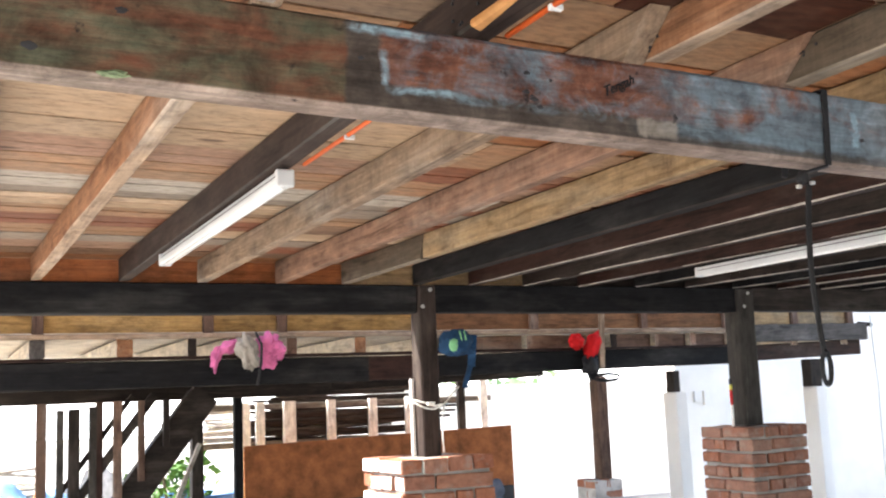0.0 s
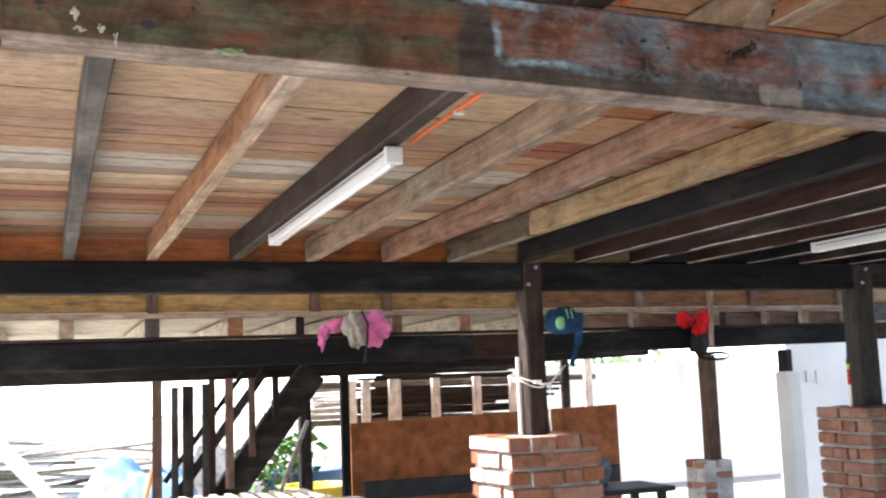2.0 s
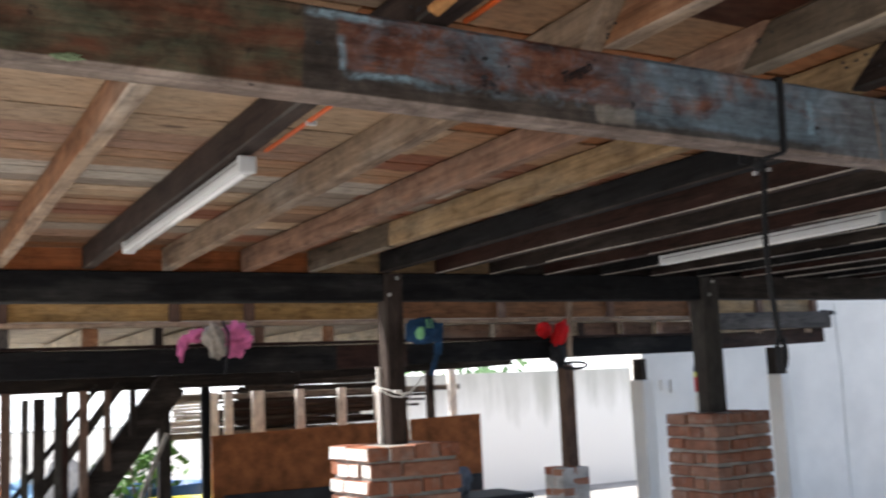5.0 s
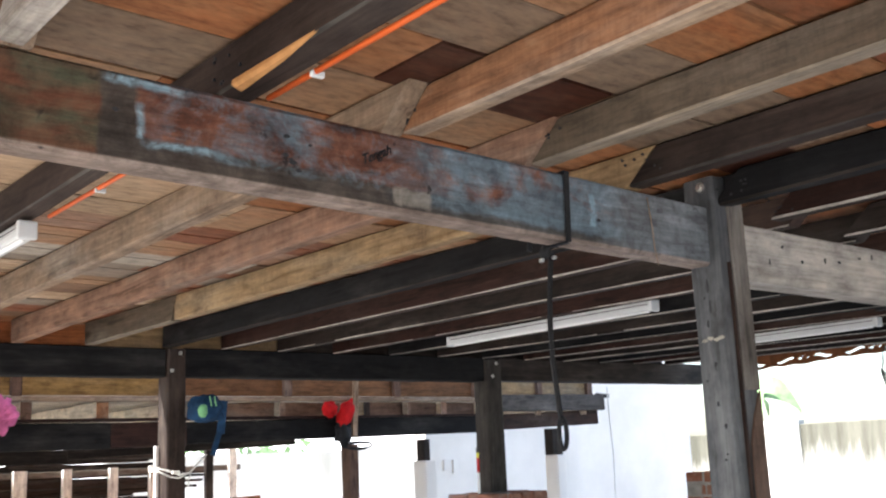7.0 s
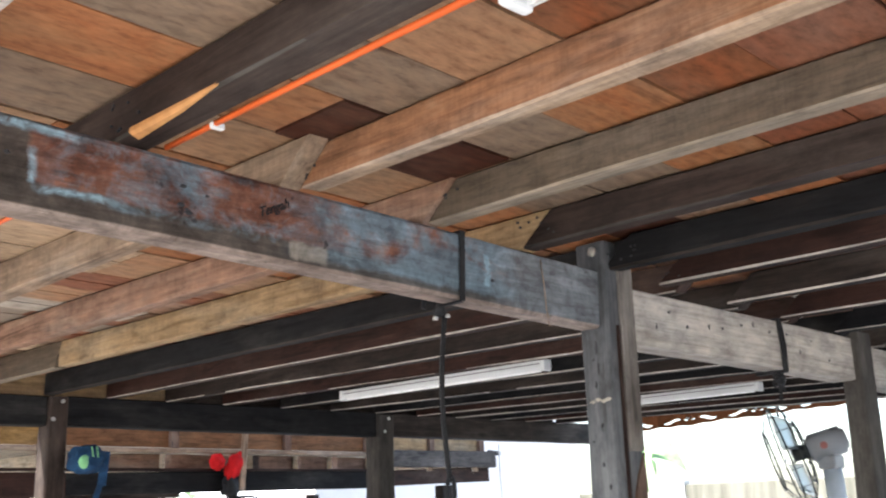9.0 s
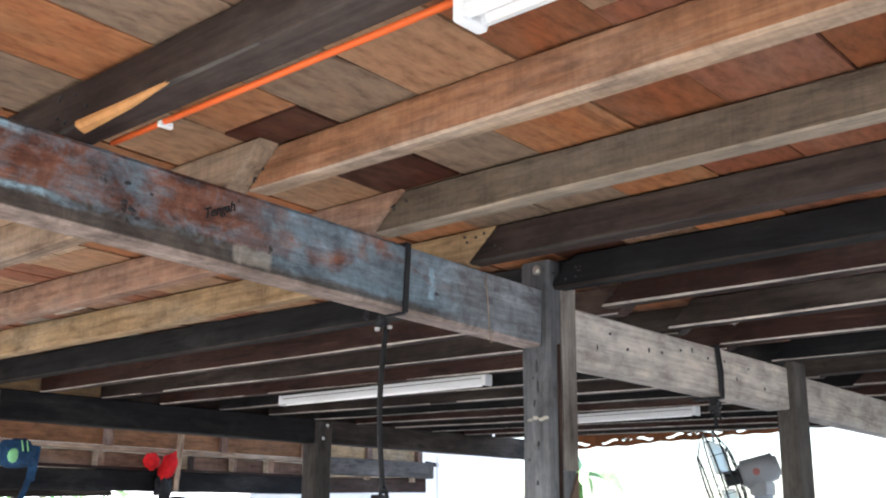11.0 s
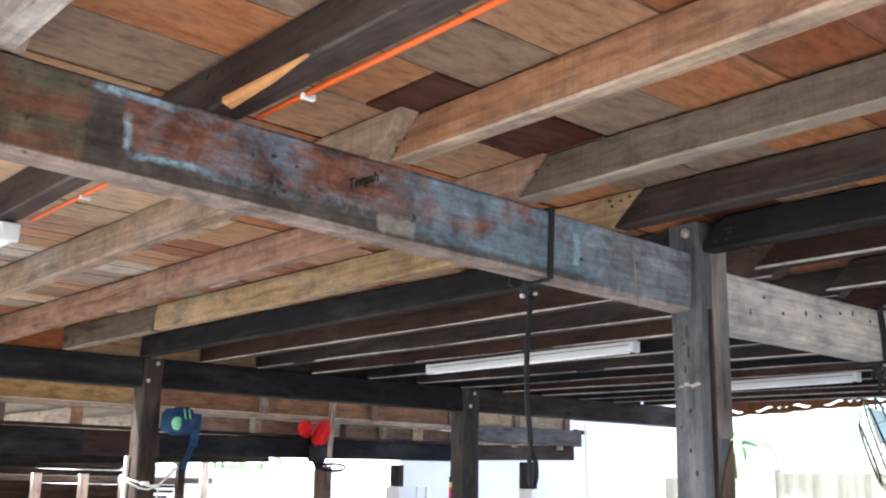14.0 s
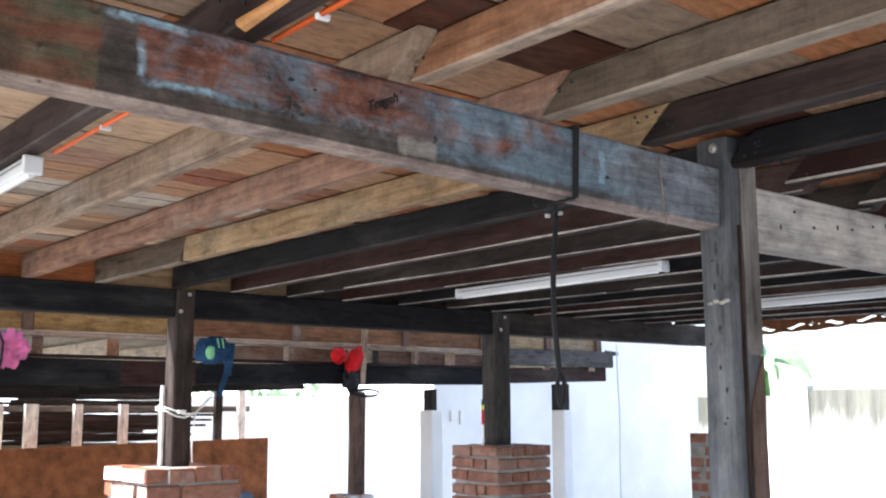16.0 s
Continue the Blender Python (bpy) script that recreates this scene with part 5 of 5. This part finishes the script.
bmesh.ops.create_cone(bm, cap_ends=True, segments=28, radius1=0.27, radius2=0.22, depth=0.06, matrix=Matrix.Translation((mc.x + 0.03, mc.y, 0.03)))
put(part("base", bm, FB), fn)

# ---- stacked planks, bench, plywood trim ----
pl = thing("plank_stack", (0.8, 4.75, 0), "stack of pale sawn planks on a trestle", "planks")
PALE = wood("pale", "x")
rr = random.Random(3)
for k in range(7):
    for j in range(3):
        z = 1.105 - 0.026 * k
        yy = 4.45 + 0.17 * j
        xa = 0.30 + rr.uniform(-0.06, 0.14)
        put(part("plank", timber((xa, yy + rr.uniform(-0.01, 0.01), z), (xa + 0.98 + rr.uniform(-0.05, 0.07), yy, z), 0.15, 0.023, 0.3, 0.002, 0.003, k * 5 + j), PALE), pl)
for yy in (4.42, 4.82):
    put(part("frame_rail", timber((0.50, yy, 1.132), (1.10, yy, 1.132), 0.04, 0.025, 0.3, 0.001, 0.003, int(yy * 100)), PALE), pl)
for q in range(9):
    put(part("slat", timber((0.54 + q * 0.066, 4.42, 1.150), (0.54 + q * 0.066, 4.82, 1.150), 0.03, 0.012, 0.2, 0.001, 0.002, q), PALE), pl)
for xx in (0.45, 1.15):
    for yy in (4.42, 4.82):
        put(part("leg", timber((xx, yy, 0.0), (xx, yy, 0.925), 0.05, 0.05, 0.3, 0.001, 0.003, int(xx * 9)), wood("tan", "z")), pl)

bn = thing("black_bench", (3.1, 5.5, 0), "black bench with a padded seat end", "bench")
put(part("seat", block(2.72, 3.32, 5.25, 5.65, 0.955, 0.985, 0.01), CHARCOAL), bn)
for xx in (2.78, 3.25):
    for yy in (5.30, 5.60):
        put(part("leg", timber((xx, yy, 0.0), (xx, yy, 0.956), 0.045, 0.045, 0.4, 0.001, 0.004, int(xx * 10)), CHARCOAL), bn)
bundle(bn, "backpad", (2.98, 5.5, 1.06), (0.06, 0.07, 0.085), 41, plain("grey_pad", (0.12, 0.14, 0.18), 0.8, 0.2, 10), 0.3, 1.3)
tagged(part("black_plank", block(2.36, 4.70, 8.30, 8.33, 0.70, 0.845, 0.004), CHARCOAL), "black painted plank across the plywood sheet", "plank")
for xx in (2.6, 4.5):
    tagged(part("plank_prop", timber((xx, 8.315, 0.0), (xx, 8.315, 0.70), 0.04, 0.03, 0.4, 0.001, 0.003, 6), wood("dark", "z")), "dark prop under the black plank", "prop")

# ---- rack of stacked sticks behind the plywood ----
rk = thing("stick_rack", (3.3, 9.0, 0), "rack of stacked thin sticks behind grey posts", "rack")
for i, xx in enumerate((2.472, 2.599, 2.864, 3.253, 3.655, 4.02, 4.56, 4.80)):
    put(part("rack_post", timber((xx, 9.0, 0.0), (xx, 9.0, 1.66 if i < 6 else 1.8), 0.075 if i != 2 else 0.11, 0.05, 0.4, 0.002, 0.004, 300 + i), wood("bleached" if i != 6 else "dark", "z")), rk)
for zz in (1.30, 1.62):
    put(part("rail", timber((2.0, 9.04, zz), (4.9, 9.04, zz), 0.04, 0.05, 0.4, 0.002, 0.003, int(zz * 10)), wood("grey", "x")), rk)
rr = random.Random(12)
for k in range(26):
    z = 0.95 + 0.026 * k
    xa = 2.5 + rr.uniform(-0.08, 0.3)
    xb = xa + rr.uniform(1.1, 2.1)
    put(part("stick", timber((xa, 9.12 + rr.uniform(-0.03, 0.08), z + rr.uniform(-0.01, 0.01)), (xb, 9.14, z + rr.uniform(-0.02, 0.02)), 0.03, 0.02, 0.25, 0.006, 0.004, 340 + k), wood("dark" if k % 3 else "grey", "x")), rk)
    if k > 12:
        put(part("pale_stick", timber((2.10 + rr.uniform(0, 0.05), 9.08, z + 0.05), (2.43, 9.1, z + 0.05 + rr.uniform(-0.01, 0.01)), 0.03, 0.022, 0.2, 0.005, 0.004, 380 + k), wood("bleached", "x")), rk)

for k in range(27):   # the upper bundle of thin dark sticks
    z = 1.27 + 0.019 * k
    xa = 2.45 + rr.uniform(-0.05, 0.35)
    put(part("stick", timber((xa, 9.1 + rr.uniform(-0.02, 0.06), z), (xa + rr.uniform(1.2, 1.9), 9.12, z + rr.uniform(-0.015, 0.015)), 0.035, 0.024, 0.25, 0.006, 0.004, 420 + k), wood("umber" if k % 4 else "drift", "x")), rk)

# ---- posts and brace behind the stairs ----
tagged(part("post", timber((1.865, 8.2, 0.0), (1.865, 8.2, 2.0), 0.09, 0.09, 0.4, 0.002, 0.005, 50), wood("dark", "z")), "dark post behind the staircase", "post", "posts")
tagged(part("post", timber((2.03, 7.6, 0.0), (2.03, 7.6, 1.70), 0.06, 0.06, 0.4, 0.002, 0.005, 51), wood("black", "z")), "thin black post beside the plywood", "post", "posts")
tagged(part("brace", timber((1.875, 8.14, 1.36), (1.27, 8.0, 0.01), 0.03, 0.03, 0.4, 0.002, 0.003, 52), wood("weathered", "x")), "slanting pale brace against a post", "brace")

# ---- tubs ----
def tub(at, r0, r1, h, mat, label):
    bm = bmesh.new()
    n = 28
    prof = [(r0 * 0.98, 0.0), (r1, h), (r1 + 0.025, h), (r1 + 0.025, h - 0.02), (r1 - 0.008, h - 0.01), (r0 - 0.01, 0.012)]
    rings = [[bm.verts.new((at[0] + r * math.cos(2 * math.pi * q / n), at[1] + r * math.sin(2 * math.pi * q / n), at[2] + z)) for q in range(n)] for r, z in prof]
    order = [rings[0], rings[1], rings[3], rings[2], rings[4], rings[5]]
    for r0_, r1_ in zip(order, order[1:]):
        for q in range(n):
            bm.faces.new((r0_[q], r0_[(q + 1) % n], r1_[(q + 1) % n], r1_[q]))
    bm.faces.new(rings[0][::-1])
    bm.faces.new(rings[5])
    bmesh.ops.recalc_face_normals(bm, faces=bm.faces)
    return tagged(part("tub", bm, mat, None, "", True), label, "tub", "plastic tubs")


tub((2.25, 9.9, 0), 0.30, 0.36, 0.86, plain("blue_plastic", (0.06, 0.14, 0.30), 0.45, 0.1, 4, 0, 0), "dark blue plastic barrel tub in the yard")
tub((2.12, 8.9, 0), 0.22, 0.30, 0.80, plain("yellow_plastic", (0.62, 0.55, 0.10), 0.45, 0.08, 4, 0, 0), "yellow plastic tub in the yard")

# ---- junk in the yard ----
BLUETARP = plain("blue_tarpaulin", (0.22, 0.39, 0.58), 0.55, 0.25, 3, 0, 0.4)
bm = bmesh.new()
bmesh.ops.create_grid(bm, x_segments=50, y_segments=40, size=0.5)
for v in bm.verts:
    x, y = v.co.x, v.co.y
    h = 0.95 * max(0.0, 1 - (2 * x) ** 2) ** 0.5 * max(0.0, 1 - (2 * y) ** 4) ** 0.5
    h *= 0.85 + 0.5 * noise.noise(Vector((x * 4, y * 4, 1)))
    v.co = Vector((0.85 + x * 1.5, 11.3 + y * 1.6, max(0.0, h * 1.08 + 0.07 * noise.noise(Vector((x * 14, y * 14, 3))))))
tagged(part("tarpaulin", bm, BLUETARP, None, "", True), "crumpled light blue tarpaulin over a heap", "tarpaulin")
hp = thing("timber_heap", (-0.6, 12.0, 0), "heap of weathered boards and old sheets in the yard", "scrap heap")
rr = random.Random(21)
for k in range(46):
    z = 0.04 + 0.026 * k
    xc = -0.4 + rr.uniform(-0.8, 0.9)
    ln = rr.uniform(0.5, 1.3) * (1.2 - 0.012 * k)
    yy = 12.0 + rr.uniform(-0.4, 0.5)
    dz = rr.uniform(-0.10, 0.10)
    put(part("board", timber((xc - ln, yy, max(0.03, z - dz)), (xc + ln, yy + rr.uniform(-0.3, 0.3), max(0.03, z + dz)), rr.uniform(0.14, 0.3), 0.03, 0.4, 0.006, 0.003, 600 + k), wood(("bleached", "pale", "bleached", "weathered", "bleached")[k % 5], "x")), hp)
for xa, za, xb, zb2_, w in ((-0.46, 1.27, 0.62, 0.05, 0.13), (-0.62, 0.95, -0.72, 0.04, 0.1)):
    tagged(part("leaning_board", timber((xa, 10.0, za), (xb, 9.9, zb2_), 0.03, w, 0.4, 0.002, 0.003, 7), WHITE_PAINT), "white painted board leaning over the heap", "board", "leaning boards")
tagged(part("leaning_sheet", timber((0.93, 10.5, 0.95), (0.68, 10.4, 0.0), 0.03, 0.14, 0.4, 0.002, 0.003, 8), plain("orange_sheet", (0.55, 0.18, 0.05), 0.6, 0.15, 5)), "orange board leaning against the heap", "board")
for k, (xx, yy, hh) in enumerate(((-2.2, 12.4, 0.9), (-3.2, 12.0, 0.7), (1.6, 12.2, 0.95), (-1.4, 13.0, 1.0))):
    bm = lump(0.8, 0.5, hh, 50 + k, 0.45, 1.8, 4)
    for v in bm.verts:
        v.co.z = max(0.0, v.co.z)
        v.co += Vector((xx, yy, 0))
    tagged(part("rubble_heap", bm, plain("pale_rubble", (0.5, 0.49, 0.47), 0.9, 0.25, 6, 0, 0.5)), "pale heap of rubble and sacks", "rubble", kind="stuff")

# ---- plants ----
LEAF = plain("green_leaf", (0.07, 0.16, 0.035), 0.55, 0.3, 5, 0, 0)
PALELEAF = plain("pale_banana_leaf", (0.22, 0.36, 0.17), 0.5, 0.2, 5, 0, 0)
BARK = wood("grey", "z")


def shrub(at, h, spread, n, leaf, seed, label):
    rr = random.Random(seed)
    t = thing("shrub", at, label, "shrub", "shrubs")
    for k in range(5):
        a = rr.uniform(0, 6.28)
        tipp = (spread * 0.6 * math.cos(a), spread * 0.6 * math.sin(a), h * rr.uniform(0.7, 1.0))
        part("stem", tube([(0, 0, 0), (tipp[0] * 0.4, tipp[1] * 0.4, tipp[2] * 0.55), tipp], 0.014, 6), BARK, t)
    bm = bmesh.new()
    for k in range(n):
        c = Vector((rr.gauss(0, spread * 0.45), rr.gauss(0, spread * 0.45), h * rr.uniform(0.35, 1.08)))
        d = Vector((rr.uniform(-1, 1), rr.uniform(-1, 1), rr.uniform(-0.8, 0.3))).normalized()
        s = d.cross(Vector((rr.uniform(-1, 1), rr.uniform(-1, 1), rr.uniform(-1, 1)))).normalized()
        L, W = leaf * rr.uniform(0.7, 1.3), leaf * 0.28
        nn = d.cross(s) * L * 0.08
        p = [bm.verts.new(q) for q in (c, c + d * L * 0.5 + s * W + nn, c + d * L, c + d * L * 0.5 - s * W + nn)]
        bm.faces.new((p[0], p[1], p[2]))
        bm.faces.new((p[0], p[2], p[3]))
    ob = part("crown", bm, PALELEAF if at[1] > 15 else LEAF, t)
    ob["kind"] = "stuff"
    return t


shrub((2.02, 9.75, 0), 1.12, 0.40, 420, 0.12, 1, "green leafy shrub behind the staircase")
shrub((9.6, 17.0, 0), 2.1, 1.2, 260, 0.2, 3, "pale green bush behind the yard wall")
bp = thing("banana_plant", (14.3, 9.75, 0), "banana plant with broad green leaves behind the wall", "plant")
part("stem", tube([(0, 0, 0), (0.02, 0, 1.2), (0.0, 0.05, 2.3)], 0.09, 10), LEAF, bp)
for k in range(5):
    a = k * 1.2 + 0.3
    bm = bmesh.new()
    rows = []
    for i in range(11):
        s = i / 10
        c = Vector((math.cos(a) * 0.7 * s, math.sin(a) * 0.7 * s, 2.3 + 0.75 * s - 1.0 * s * s))
        w = 0.20 * math.sin(math.pi * (0.08 + 0.9 * s)) + 0.01
        sd = Vector((-math.sin(a) * 0.5, math.cos(a) * 0.5, 0.85))
        rows.append([bm.verts.new(c + sd * w + Vector((0, 0, 0.05))), bm.verts.new(c), bm.verts.new(c - sd * w + Vector((0, 0, 0.05)))])
    for r0, r1 in zip(rows, rows[1:]):
        for j in range(2):
            bm.faces.new((r0[j], r0[j + 1], r1[j + 1], r1[j]))
    part("leaf", bm, PALELEAF, bp, "", True)

bm = lump(0.003, 0.03, 0.015, 4, 0.5, 1.8, 3)
bmesh.ops.translate(bm, verts=bm.verts, vec=(0.930, 1.94, joist_bottom(0.93, 1.94) + 0.028))
tagged(part("plaster_smear", bm, plain("plaster_smear", (0.36, 0.33, 0.30), 0.95, 0.2, 30)), "pale plaster smear on a joist side", "smear")
